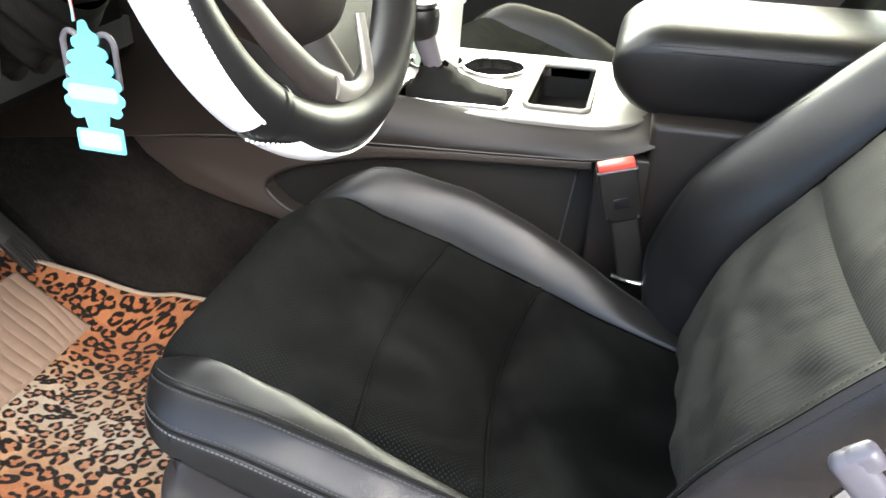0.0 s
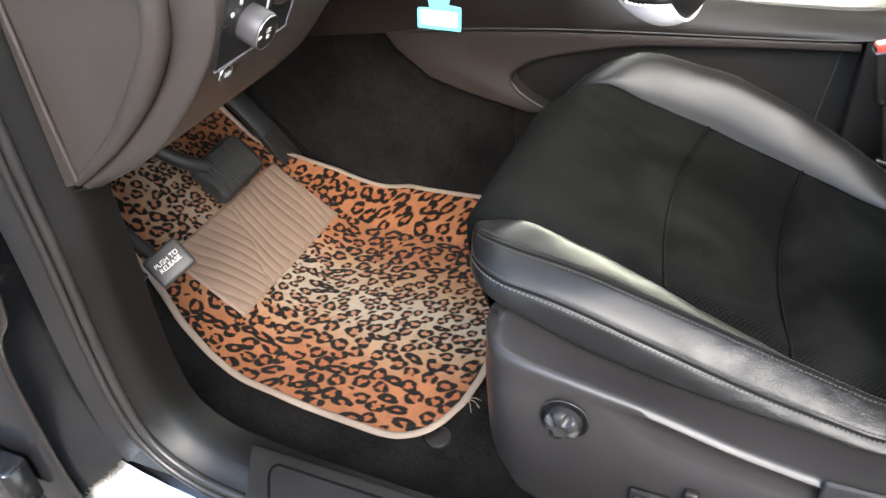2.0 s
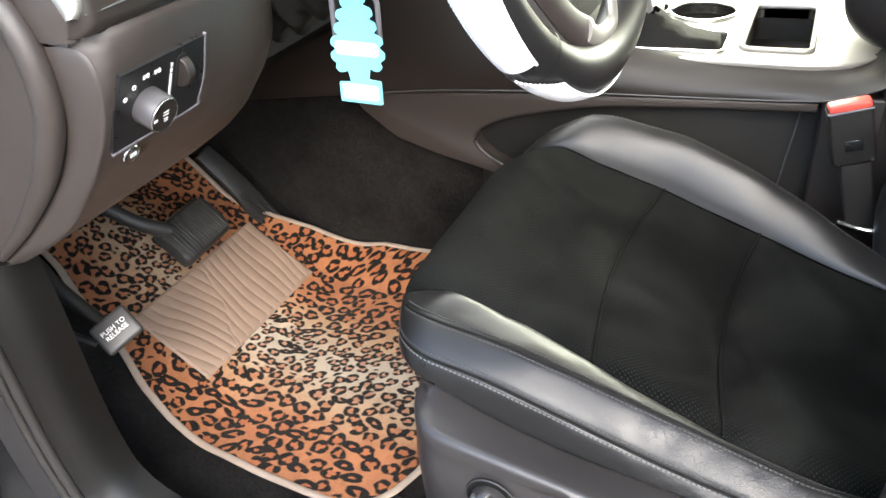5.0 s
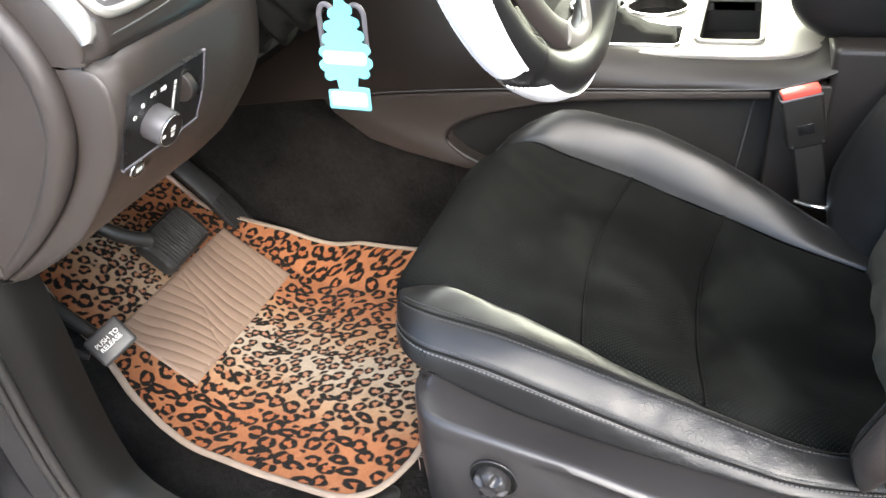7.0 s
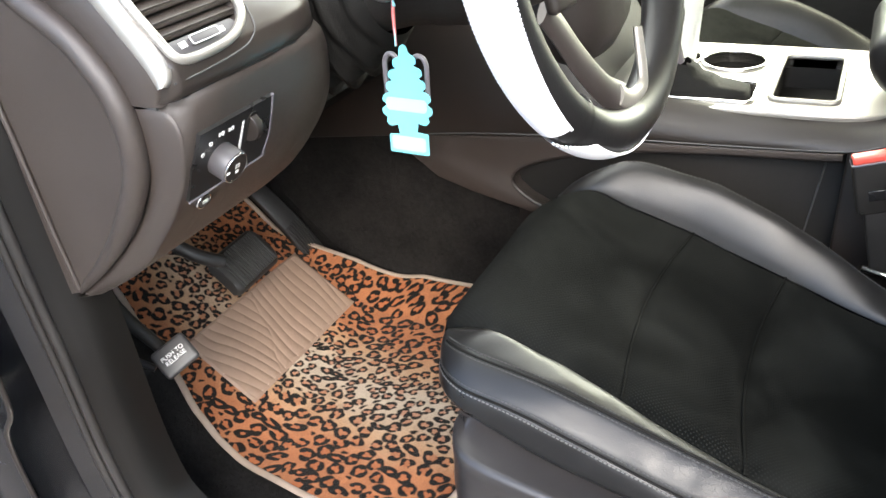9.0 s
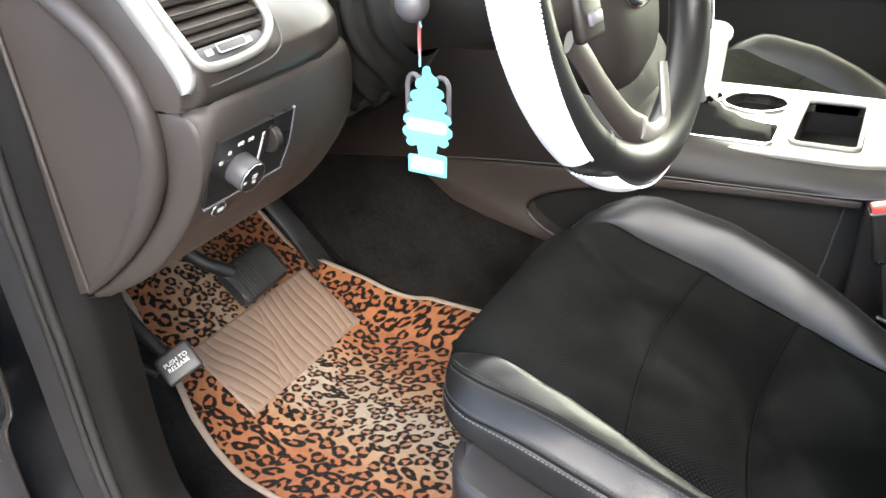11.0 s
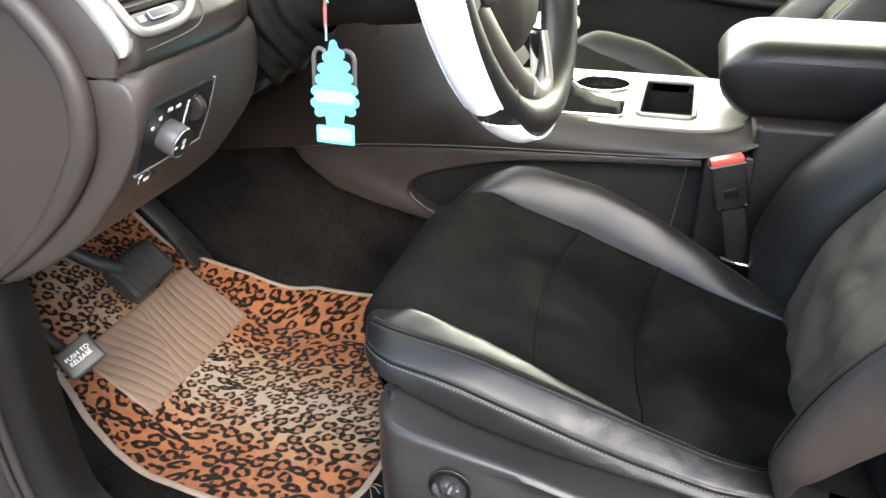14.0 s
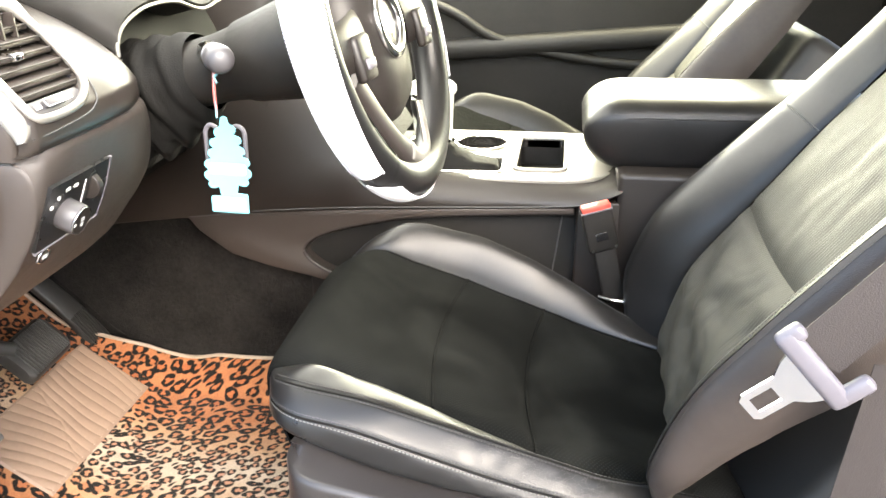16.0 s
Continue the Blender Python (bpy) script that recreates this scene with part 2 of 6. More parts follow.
def leopard():
    """Printed plush: the fields ink and core on the mat say where the spots and their middles lie."""
    m = material("leopard_plush", (0.6, 0.25, 0.08), 0.9, spec=0.12)
    b = m.node_tree.nodes["Principled BSDF"]
    co = node(m, "ShaderNodeTexCoord")
    ink, core = node(m, "ShaderNodeAttribute"), node(m, "ShaderNodeAttribute")
    ink.attribute_name, core.attribute_name = "ink", "core"
    fuzz = node(m, "ShaderNodeTexNoise", Scale=420.0, Detail=2.0)
    link(m, co, "Object", fuzz, "Vector")
    ragged = maths(m, "MULTIPLY_ADD", (fuzz, 0), 0.0022, -0.0011)
    black = maths(m, "MULTIPLY_ADD", (maths(m, "ADD", (ink, "Fac"), (ragged, 0)), 0), 420.0, 0.5)
    black.use_clamp = True
    middle = maths(m, "MULTIPLY_ADD", (maths(m, "ADD", (core, "Fac"), (ragged, 0)), 0), 220.0, 0.5)
    middle.use_clamp = True
    # ground: orange at the sides, cream along the middle
    xyz = node(m, "ShaderNodeSeparateXYZ")
    link(m, co, "Object", xyz, 0)
    broad = node(m, "ShaderNodeTexNoise", Scale=7.0, Detail=3.0)
    link(m, co, "Object", broad, "Vector")
    line = maths(m, "MULTIPLY_ADD", (xyz, "X"), -0.04, (xyz, "Y"))
    away = maths(m, "ABSOLUTE", (maths(m, "SUBTRACT", (line, 0), 0.052), 0))
    front = maths(m, "MULTIPLY", (maths(m, "MAXIMUM", (maths(m, "SUBTRACT", -0.47, (xyz, "X")), 0), 0.0), 0), 0.25)
    side = maths(m, "ADD", (maths(m, "MULTIPLY_ADD", (broad, 0), 0.14, (away, 0)), 0), (front, 0))
    ground = ramp(m, (side, 0), (0.090, (0.36, 0.300, 0.235)), (0.150, (0.34, 0.212, 0.125)), (0.210, (0.315, 0.128, 0.058)))
    deep = mix(m, 0.6, (ground, 0), (0.29, 0.085, 0.030))
    base = mix(m, (middle, 0), (ground, 0), (deep, 2))
    pile = node(m, "ShaderNodeTexNoise", Scale=700.0, Detail=3.0)
    link(m, co, "Object", pile, "Vector")
    brushed = node(m, "ShaderNodeTexNoise", Scale=24.0, Detail=4.0, Distortion=1.5)
    link(m, co, "Object", brushed, "Vector")
    both = maths(m, "MULTIPLY_ADD", (brushed, 0), 0.6, (pile, 0))
    shade = ramp(m, (both, 0), (0.55, (0.66, 0.66, 0.66)), (1.0, (1.1, 1.1, 1.1)))
    base = mix(m, 1.0, (base, 2), (shade, 0), "MULTIPLY")
    final = mix(m, (black, 0), (base, 2), (0.006, 0.005, 0.0045))
    link(m, final, 2, b, "Base Color")
    bump(m, (pile, 0), 0.9, 0.002)
    bump(m, (brushed, 0), 0.4, 0.004)
    b.inputs["Sheen Weight"].default_value = 0.05
    return m


LEOPARD = leopard()


# ---- building blocks ----
def thing(name, base, label="", category="", group="", kind=""):
    ob = new(name)
    ob.location = base
    ob.empty_display_size = 0.05
    return tagged(ob, label, category, group, kind)


def part(name, bm, mat, parent=None, label="", smooth=True):
    """Links a bmesh in world coordinates as one mesh under a thing or a part."""
    bmesh.ops.recalc_face_normals(bm, faces=bm.faces)
    me = bpy.data.meshes.new(name)
    for f in bm.faces:
        f.smooth = smooth
    bm.to_mesh(me)
    bm.free()
    for one in mat if isinstance(mat, (list, tuple)) else (mat,):
        me.materials.append(one)
    ob = new(name, me)
    if parent:
        ob.parent = parent
        if not parent.parent:
            ob.matrix_parent_inverse = Matrix.Translation(-parent.location)
    if label:
        ob["label"] = label
    if smooth:
        edges = ob.modifiers.new("edges", "EDGE_SPLIT")
        edges.split_angle = radians(61)
    return ob


def plain(name, bm, mat, label, category="", kind="structure", smooth=True):
    return tagged(part(name, bm, mat, smooth=smooth), label, category, kind=kind)


def box(bm, lo, hi, bevel=0.0, turn=None, segments=2):
    size = [b - a for a, b in zip(lo, hi)]
    mid = [(a + b) / 2 for a, b in zip(lo, hi)]
    m = Matrix.Translation(mid) @ (turn or Matrix()) @ Matrix.Diagonal((*size, 1))
    got = bmesh.ops.create_cube(bm, size=1, matrix=m)
    if bevel:
        edges = {e for v in got["verts"] for e in v.link_edges}
        bmesh.ops.bevel(bm, geom=list(edges), offset=bevel, segments=segments, affect="EDGES", profile=0.5)
    return bm


def boxed(lo, hi, bevel=0.0, turn=None, segments=2):
    return box(bmesh.new(), lo, hi, bevel, turn, segments)


def sheet(bm, points, closed_u=False, closed_v=False):
    """A skin over rows of points (all rows of one length)."""
    rows = [[bm.verts.new(p) for p in row] for row in points]
    nu, nv = len(rows), len(rows[0])
    for i in range(nu if closed_u else nu - 1):
        for j in range(nv if closed_v else nv - 1):
            a, b = rows[i], rows[(i + 1) % nu]
            bm.faces.new((a[j], b[j], b[(j + 1) % nv], a[(j + 1) % nv]))
    return rows


def sheet_of(points):
    bm = bmesh.new()
    sheet(bm, points)
    return bm


def smooth_line(points, steps=8, closed=False):
    """A Catmull-Rom line through the points."""
    p = [Vector(q) for q in points]
    n, out = len(p), []
    for i in range(n if closed else n - 1):
        a, b, c, d = (p[(i + k) % n] if closed else p[min(max(i + k, 0), n - 1)] for k in (-1, 0, 1, 2))
        for s in range(steps):
            t = s / steps
            out.append(0.5 * ((2 * b) + (c - a) * t + (2 * a - 5 * b + 4 * c - d) * t * t + (3 * b - a - 3 * c + d) * t**3))
    return out if closed else out + [p[-1]]


def tube(bm, line, radius, sides=10, flat=1.0, closed=False, up=(0, 0, 1)):
    """A tube along a line of points; radius a number or a function of 0..1. flat squeezes it along up."""
    line = [Vector(q) for q in line]
    rows, n = [], len(line)
    for i, p in enumerate(line):
        ahead = (line[(i + 1) % n] - line[i - 1]) if closed else (line[min(i + 1, n - 1)] - line[max(i - 1, 0)])
        ahead.normalize()
        u = Vector(up) - ahead * ahead.dot(Vector(up))
        if u.length < 1e-4:
            u = ahead.orthogonal()
        u.normalize()
        w = ahead.cross(u)
        r = radius(i / max(1, n - 1)) if callable(radius) else radius
        rows.append([p + w * (r * math.cos(a)) + u * (r * flat * math.sin(a)) for a in (2 * math.pi * k / sides for k in range(sides))])
    got = sheet(bm, rows, closed_u=closed, closed_v=True)
    if not closed:
        bm.faces.new(got[0])
        bm.faces.new(got[-1][::-1])
    return bm


def prism(bm, outline, axis, lo, hi, bevel=0.0):
    """A flat outline of pairs, drawn out along an axis from lo to hi."""
    def put(a, b, c):
        return {"x": (c, a, b), "y": (a, c, b), "z": (a, b, c)}[axis]
    low = [bm.verts.new(put(a, b, lo)) for a, b in outline]
    high = [bm.verts.new(put(a, b, hi)) for a, b in outline]
    n = len(outline)
    faces = [bm.faces.new(low[::-1]), bm.faces.new(high)]
    faces += [bm.faces.new((low[i], low[(i + 1) % n], high[(i + 1) % n], high[i])) for i in range(n)]
    if bevel:
        rim = {e for f in faces[:2] for e in f.edges}
        bmesh.ops.recalc_face_normals(bm, faces=faces)
        bmesh.ops.bevel(bm, geom=list(rim), offset=bevel, segments=2, affect="EDGES", profile=0.5)
    return bm


def rounded(cx, cy, w, h, r, steps=5):
    """A rectangle with round corners, as pairs."""
    out = []
    for sx, sy, a0 in ((1, 1, 0), (-1, 1, 90), (-1, -1, 180), (1, -1, 270)):
        for k in range(steps + 1):
            a = radians(a0 + 90 * k / steps)
            out.append((cx + sx * (w / 2 - r) + r * math.cos(a), cy + sy * (h / 2 - r) + r * math.sin(a)))
    return out


def disc(bm, at, axis, radius, depth, sides=28, bevel=0.0, radius2=None):
    turn = Vector(axis).to_track_quat("Z", "Y").to_matrix().to_4x4()
    got = bmesh.ops.create_cone(bm, cap_ends=True, segments=sides, radius1=radius, radius2=radius if radius2 is None else radius2, depth=depth, matrix=Matrix.Translation(at) @ turn)
    if bevel:
        rim = [e for e in {e for v in got["verts"] for e in v.link_edges} if len([f for f in e.link_faces if len(f.verts) > 4]) == 1]
        bmesh.ops.bevel(bm, geom=rim, offset=bevel, segments=2, affect="EDGES", profile=0.5)
    return bm


def interp(x, xs, ys):
    return float(np.interp(x, xs, ys))


def soft_interp(x, xs, ys):
    """As interp, with the corners rounded."""
    return sum(interp(x + d, xs, ys) for d in (-0.02, -0.01, 0, 0.01, 0.02)) / 5


def lettering(name, text, size, m, mat, parent):
    curve = bpy.data.curves.new(name, "FONT")
    curve.body, curve.size, curve.extrude, curve.align_x, curve.align_y = text, size, 0.0003, "CENTER", "CENTER"
    curve.space_line = 0.95
    ob = new("lettering_source", curve)
    bpy.context.view_layer.update()
    me = bpy.data.meshes.new_from_object(ob.evaluated_get(bpy.context.evaluated_depsgraph_get()))
    bpy.data.objects.remove(ob)
    bm = bmesh.new()
    bm.from_mesh(me)
    bm.transform(m)
    return part(name, bm, mat, parent, smooth=False)


def stitches(name, line, parent, pitch=0.006, size=0.0009, lift=0.0009, mat=None):
    """A row of small stitches along a line of (point, normal)."""
    bm, run = bmesh.new(), 0.0
    for (a, na), (b, nb) in zip(line, line[1:]):
        step = (b - a).length
        while run < step:
            p = a.lerp(b, run / step) + na * lift
            d = (b - a).normalized()
            turn = Matrix((d, na.cross(d).normalized(), na)).transposed().to_4x4()
            bmesh.ops.create_cube(bm, size=1, matrix=Matrix.Translation(p) @ turn @ Matrix.Diagonal((pitch * 0.62, size * 1.3, size, 1)))
            run += pitch
        run -= step
    return part(name, bm, mat or THREAD, parent, smooth=False)


# ---- the setting: floor, shell, ground ----
def floor_height(x):
    return soft_interp(x, (-1.1, -0.80, -0.70, -0.55, -0.44, -0.38, 2.0), (1.0, 0.42, 0.27, 0.115, 0.035, 0.005, 0.0))


def carpet_height(x, y):
    z = floor_height(x) - 0.014
    if y < -0.24:
        z += 0.10 * ((-0.24 - y) / 0.12) ** 1.6
    if y > 0.328:
        z += min(1.0, (y - 0.328) / 0.03) * 0.34
    return z + 0.004 * noise.noise((x * 11, y * 11, 2.0))


bm = bmesh.new()
ys = sorted([-0.36, -0.34, -0.32, -0.30, -0.28, -0.26, -0.24, -0.18, 0.0, 0.1, 0.2, 0.25] + [0.30, 0.328, 0.332, 0.338, 0.345, 0.352, 0.358] + [0.5, 0.6])
sheet(bm, [[(-1.0 + 0.03 * i, y, carpet_height(-1.0 + 0.03 * i, y)) for y in ys] for i in range(80)])
plain("floor", bm, CARPET, "black carpet that rises to the toe board and tunnel", "carpet")
bm = bmesh.new()
sheet(bm, [[(-1.0 + 0.2 * i, y, floor_height(-1.0 + 0.2 * i) - 0.014) for y in (0.6, 0.9, 1.38)] for i in range(12)])
plain("floor_passenger", bm, CARPET, "black carpet of the passenger side", "carpet")

plain("ground", boxed((-60, -60, -0.60), (60, 60, -0.50)), CONCRETE, "tan concrete ground outside the open car door", "ground", smooth=False)

# Unseen wall, added to hold low sky light off the door side.
plain("wall_unseen", boxed((-9, -3.6, -0.5), (9, -3.3, 1.3)), surface("brown_wall", (0.36, 0.27, 0.20), 0.9, grain=0.6, grain_size=60, wear=0.2, patch=2), "plain brown wall, added unseen beside the car to block low sky light", "wall", smooth=False)

# sill: trim inside, seal, painted rocker outside
SILL = ((-0.300, 0.010), (-0.314, 0.040), (-0.332, 0.075), (-0.352, 0.098), (-0.370, 0.092), (-0.385, 0.055), (-0.430, 0.030), (-0.450, 0.0), (-0.470, -0.10), (-0.45, -0.30))
bm = bmesh.new()
sheet(bm, [[(x, y, z) for y, z in SILL[:6]] for x in (-0.20, -0.1, 0.2, 0.6, 1.0, 1.4)])
sill = plain("sill_trim", bm, BLACKTRIM, "dark grained plastic sill trim along the carpet", "sill")
bm = bmesh.new()
sheet(bm, [[(x, y, z) for y, z in SILL[5:]] for x in (-0.9, -0.42, -0.2, 0.2, 0.8, 1.4)])
plain("rocker_panel", bm, PAINT, "glossy black painted rocker below the door opening", "car body")

# end panel of the dash, pillar trim and door seals
RIDGE = smooth_line([(-0.290, -0.364, 0.82), (-0.244, -0.366, 0.780), (-0.219, -0.367, 0.764), (-0.195, -0.367, 0.746), (-0.175, -0.368, 0.722), (-0.165, -0.368, 0.702), (-0.161, -0.368, 0.680), (-0.163, -0.368, 0.652), (-0.171, -0.368, 0.626), (-0.195, -0.367, 0.590), (-0.224, -0.366, 0.556), (-0.262, -0.364, 0.520), (-0.302, -0.361, 0.488), (-0.328, -0.358, 0.468)], 4)
GROOVE = smooth_line([(-0.164, -0.3615, 0.690), (-0.1555, -0.3615, 0.668), (-0.156, -0.3615, 0.642), (-0.163, -0.3615, 0.617), (-0.180, -0.3615, 0.589), (-0.211, -0.3615, 0.555), (-0.247, -0.3615, 0.521), (-0.290, -0.360, 0.486), (-0.325, -0.357, 0.464)], 5)
CRISP = smooth_line([(-0.131, -0.3575, 0.690), (-0.1215, -0.3575, 0.685), (-0.1150, -0.3575, 0.671), (-0.1175, -0.3575, 0.648), (-0.1275, -0.3575, 0.623), (-0.142, -0.3575, 0.600), (-0.170, -0.356, 0.566), (-0.226, -0.354, 0.512), (-0.310, -0.350, 0.462)], 5)
bm = bmesh.new()
face = [(p.x, p.z) for p in RIDGE] + [(-0.345, 0.462), (-0.3615, 0.60), (-0.372, 0.82)]
prism(bm, face, "y", -0.362, -0.335, 0.0)
end_panel = thing("dash_end_panel", (-0.25, -0.35, 0.42), "dark grained plastic end panel of the dash with a rounded ridge", "dash panel", kind="structure")
part("panel", bm, PLASTIC, end_panel)
part("ridge", tube(bmesh.new(), RIDGE, lambda u: 0.0115 * (1 - 0.7 * max(0, u - 0.7) / 0.3), 14, up=(0, 1, 0)), PLASTIC, end_panel, "rounded satin ridge")
part("bead", tube(bmesh.new(), [(-0.337, -0.364, 0.82), (-0.332, -0.3645, 0.71), (-0.329, -0.3645, 0.65), (-0.325, -0.3645, 0.54), (-0.322, -0.363, 0.474)], 0.0030, 8, up=(0, 1, 0)), PLASTIC, end_panel)
part("border", sheet_of([[a + Vector((-0.012, 0.006, 0)), a, a.lerp(b, 0.12) + Vector((0, -0.001, 0)), a.lerp(b, 0.5) + Vector((0, -0.003, 0)), a.lerp(b, 0.9) + Vector((0, -0.001, 0)), b, b + Vector((0.0008, 0.0012, 0))] for a, b in zip(GROOVE, CRISP)]), PLASTIC, end_panel)
low = smooth_line([(-0.166, -0.3615, 0.6935), (-0.180, -0.3615, 0.727), (-0.204, -0.3615, 0.759), (-0.233, -0.3615, 0.783), (-0.28, -0.3615, 0.82)], 5)
high = smooth_line([(-0.122, -0.361, 0.6935), (-0.119, -0.362, 0.722), (-0.144, -0.363, 0.764), (-0.168, -0.363, 0.787), (-0.205, -0.363, 0.82)], 5)
part("border", sheet_of([[a + Vector((-0.012, 0.006, 0)), a, a.lerp(b, 0.12) + Vector((0, -0.003, 0)), a.lerp(b, 0.5) + Vector((0, -0.004, 0)), a.lerp(b, 0.92) + Vector((0, -0.003, 0)), b, b + Vector((0.001, 0.006, 0))] for a, b in zip(low, high)]), PLASTIC, end_panel)
part("seam", tube(bmesh.new(), [(-0.165, -0.3545, 0.6915), (-0.145, -0.3595, 0.6912), (-0.128, -0.3605, 0.6908)], 0.0012, 6, up=(0, 1, 0)), BODY, end_panel)

SEAL = smooth_line([(-0.330, -0.38, 1.00), (-0.343, -0.38, 0.80), (-0.350, -0.38, 0.72), (-0.356, -0.38, 0.60), (-0.357, -0.38, 0.48), (-0.355, -0.38, 0.38), (-0.357, -0.38, 0.27), (-0.353, -0.38, 0.19), (-0.338, -0.38, 0.128), (-0.295, -0.38, 0.088), (-0.22, -0.38, 0.070), (-0.05, -0.38, 0.062), (0.3, -0.38, 0.06), (1.3, -0.38, 0.06)], 7)


def beside_seal(d, y):
    """The seal's line moved d into the cabin, at another depth."""
    out = []
    for i, p in enumerate(SEAL):
        t = (SEAL[min(i + 1, len(SEAL) - 1)] - SEAL[max(i - 1, 0)]).normalized()
        out.append(Vector((p.x - t.z * d, y, p.z + t.x * d)))
    return out


bm = bmesh.new()
sheet(bm, list(zip(*[beside_seal(d, y) for d, y in ((0.020, -0.318), (0.0195, -0.340), (0.018, -0.356), (0.014, -0.366), (0.008, -0.374), (0.003, -0.380), (0.0, -0.390))])))
plain("pillar_trim", bm, PILLAR, "dark plastic trim of the front pillar and sill", "pillar trim")
plain("door_seal", tube(bmesh.new(), beside_seal(-0.002, -0.389), 0.0062, 10, up=(0, 1, 0)), SEALRUBBER, "black rubber door seal round the opening", "door seal")
plain("door_seal_outer", tube(bmesh.new(), beside_seal(-0.015, -0.393), 0.0055, 10, up=(0, 1, 0)), SEALRUBBER, "thin outer lip of the rubber door seal", "door seal")
bm = bmesh.new()
sheet(bm, list(zip(*[beside_seal(d, y) for d, y in ((-0.004, -0.386), (-0.018, -0.388), (-0.024, -0.398), (-0.028, -0.410), (-0.031, -0.4135), (-0.034, -0.411), (-0.040, -0.402), (-0.060, -0.404), (-0.080, -0.440), (-0.100, -0.455), (-0.16, -0.46))]))[:58])
plain("door_jamb", bm, PAINT, "glossy black painted door jamb beside the seal", "car body")
# Metal strip added to stand for the sky's reflection in the sill paint.
bm = bmesh.new()
sheet(bm, [[(x, -0.398, z + 0.024), (x, -0.420, z + 0.014), (x, -0.455, z - 0.004), (x, -0.470, z - 0.02)] for x, z in ((-0.42, 0.060), (-0.37, 0.040), (-0.33, 0.030), (-0.25, 0.018), (0.0, 0.015), (0.6, 0.015), (1.2, 0.015))])
plain("sill_reflection", bm, ALLOY, "bright metal strip added on the outer sill for the paint's sky reflection", "sill plate")
fold = smooth_line([(-0.41, -0.460, 0.95), (-0.404, -0.460, 0.66), (-0.397, -0.460, 0.557), (-0.398, -0.460, 0.512), (-0.364, -0.460, 0.485), (-0.358, -0.460, 0.44), (-0.367, -0.460, 0.37), (-0.403, -0.460, 0.313), (-0.411, -0.460, 0.18), (-0.406, -0.460, 0.085), (-0.36, -0.470, -0.02), (-0.33, -0.475, -0.15)], 5)
flange = plain("jamb_flange", tube(bmesh.new(), fold, 0.0032, 8, up=(0, 1, 0)), TRIM, "thin folded metal flange along the jamb", "car body")
bm = bmesh.new()
sheet(bm, [[p, p + Vector((-0.030, 0.012, 0)), p + Vector((-0.075, 0.030, 0))] for p in fold])
part("web", bm, PAINT, flange)
bm = bmesh.new()
sheet(bm, [[(x, -0.325, 0.0), (x, -0.327, 0.3), (x, -0.33, 0.62)] for x in (-1.0, -0.6, -0.345)])
plain("kick_panel", bm, CARPET, "black carpeted kick panel at the side of the footwell", "kick panel")

# cover plate on the inner sill with a sunk panel
part("cover_plate", prism(bmesh.new(), [(-0.235, -0.336), (-0.228, -0.350), (-0.198, -0.404), (1.2, -0.404), (1.2, -0.336)], "z", 0.050, 0.102, 0.004), BLACKTRIM, sill)
part("panel_groove", tube(bmesh.new(), smooth_line([(-0.168, -0.400, 0.1022), (-0.180, -0.382, 0.1022), (-0.189, -0.366, 0.1022), (-0.186, -0.355, 0.1022), (-0.17, -0.3535, 0.1022), (-0.05, -0.3535, 0.1022), (1.0, -0.3535, 0.1022)], 4), 0.0016, 8), SUEDE, sill)
fastener = thing("mat_fastener", (-0.062, -0.179, -0.014), "small dark plastic mat fastener on the carpet", "fastener")
part("clip", disc(bmesh.new(), (-0.064, -0.172, -0.006), (0, 0, 1), 0.019, 0.008, 28, 0.002), BLACKTRIM, fastener)
part("clip_rim", tube(bmesh.new(), [(-0.064 + 0.017 * math.cos(a), -0.172 + 0.017 * math.sin(a), -0.002) for a in (2 * math.pi * q / 28 for q in range(28))], 0.0012, 8, closed=True), RUBBER, fastener)

# the open front door, standing forward of the opening
door = thing("car_door", (-0.60, -0.75, -0.1), "black car door, open, standing forward of the opening", "car door")
swing = Matrix.Translation((-0.50, -0.47, 0)) @ Matrix.Rotation(radians(-62), 4, "Z")


def swung(bm):
    bm.transform(swing)
    return bm


part("inner_skin", swung(boxed((-1.0, -0.06, -0.12), (0.0, 0.0, 0.62), 0.02)), PAINT, door)
part("outer_skin", swung(boxed((-1.02, -0.09, -0.14), (0.015, -0.064, 0.64), 0.01)), PAINT, door)
part("weatherstrip", swung(tube(bmesh.new(), smooth_line([(-0.02, 0.006, 0.62), (-0.02, 0.006, 0.3), (-0.03, 0.006, 0.0), (-0.08, 0.006, -0.08), (-0.3, 0.006, -0.1), (-0.9, 0.006, -0.1)], 5), 0.008, 8)), RUBBER, door)
for z in (0.10, 0.46):
    h = part("hinge", boxed((-0.545, -0.50, z - 0.035), (-0.455, -0.465, z + 0.035), 0.006), PAINT, door)
    part("bolt", disc(bmesh.new(), (-0.475, -0.502, z + 0.014), (0, 1, 0), 0.007, 0.008, 6), CHROME, h, "bare steel bolt")
part("check_strap", boxed((-0.56, -0.50, 0.27), (-0.44, -0.488, 0.30), 0.003), RUBBER, door)
part("wiring_boot", tube(bmesh.new(), [(-0.44, -0.47, 0.36), (-0.48, -0.49, 0.35), (-0.54, -0.51, 0.36)], lambda u: 0.016 + 0.002 * math.sin(u * 40), 12), RUBBER, door)

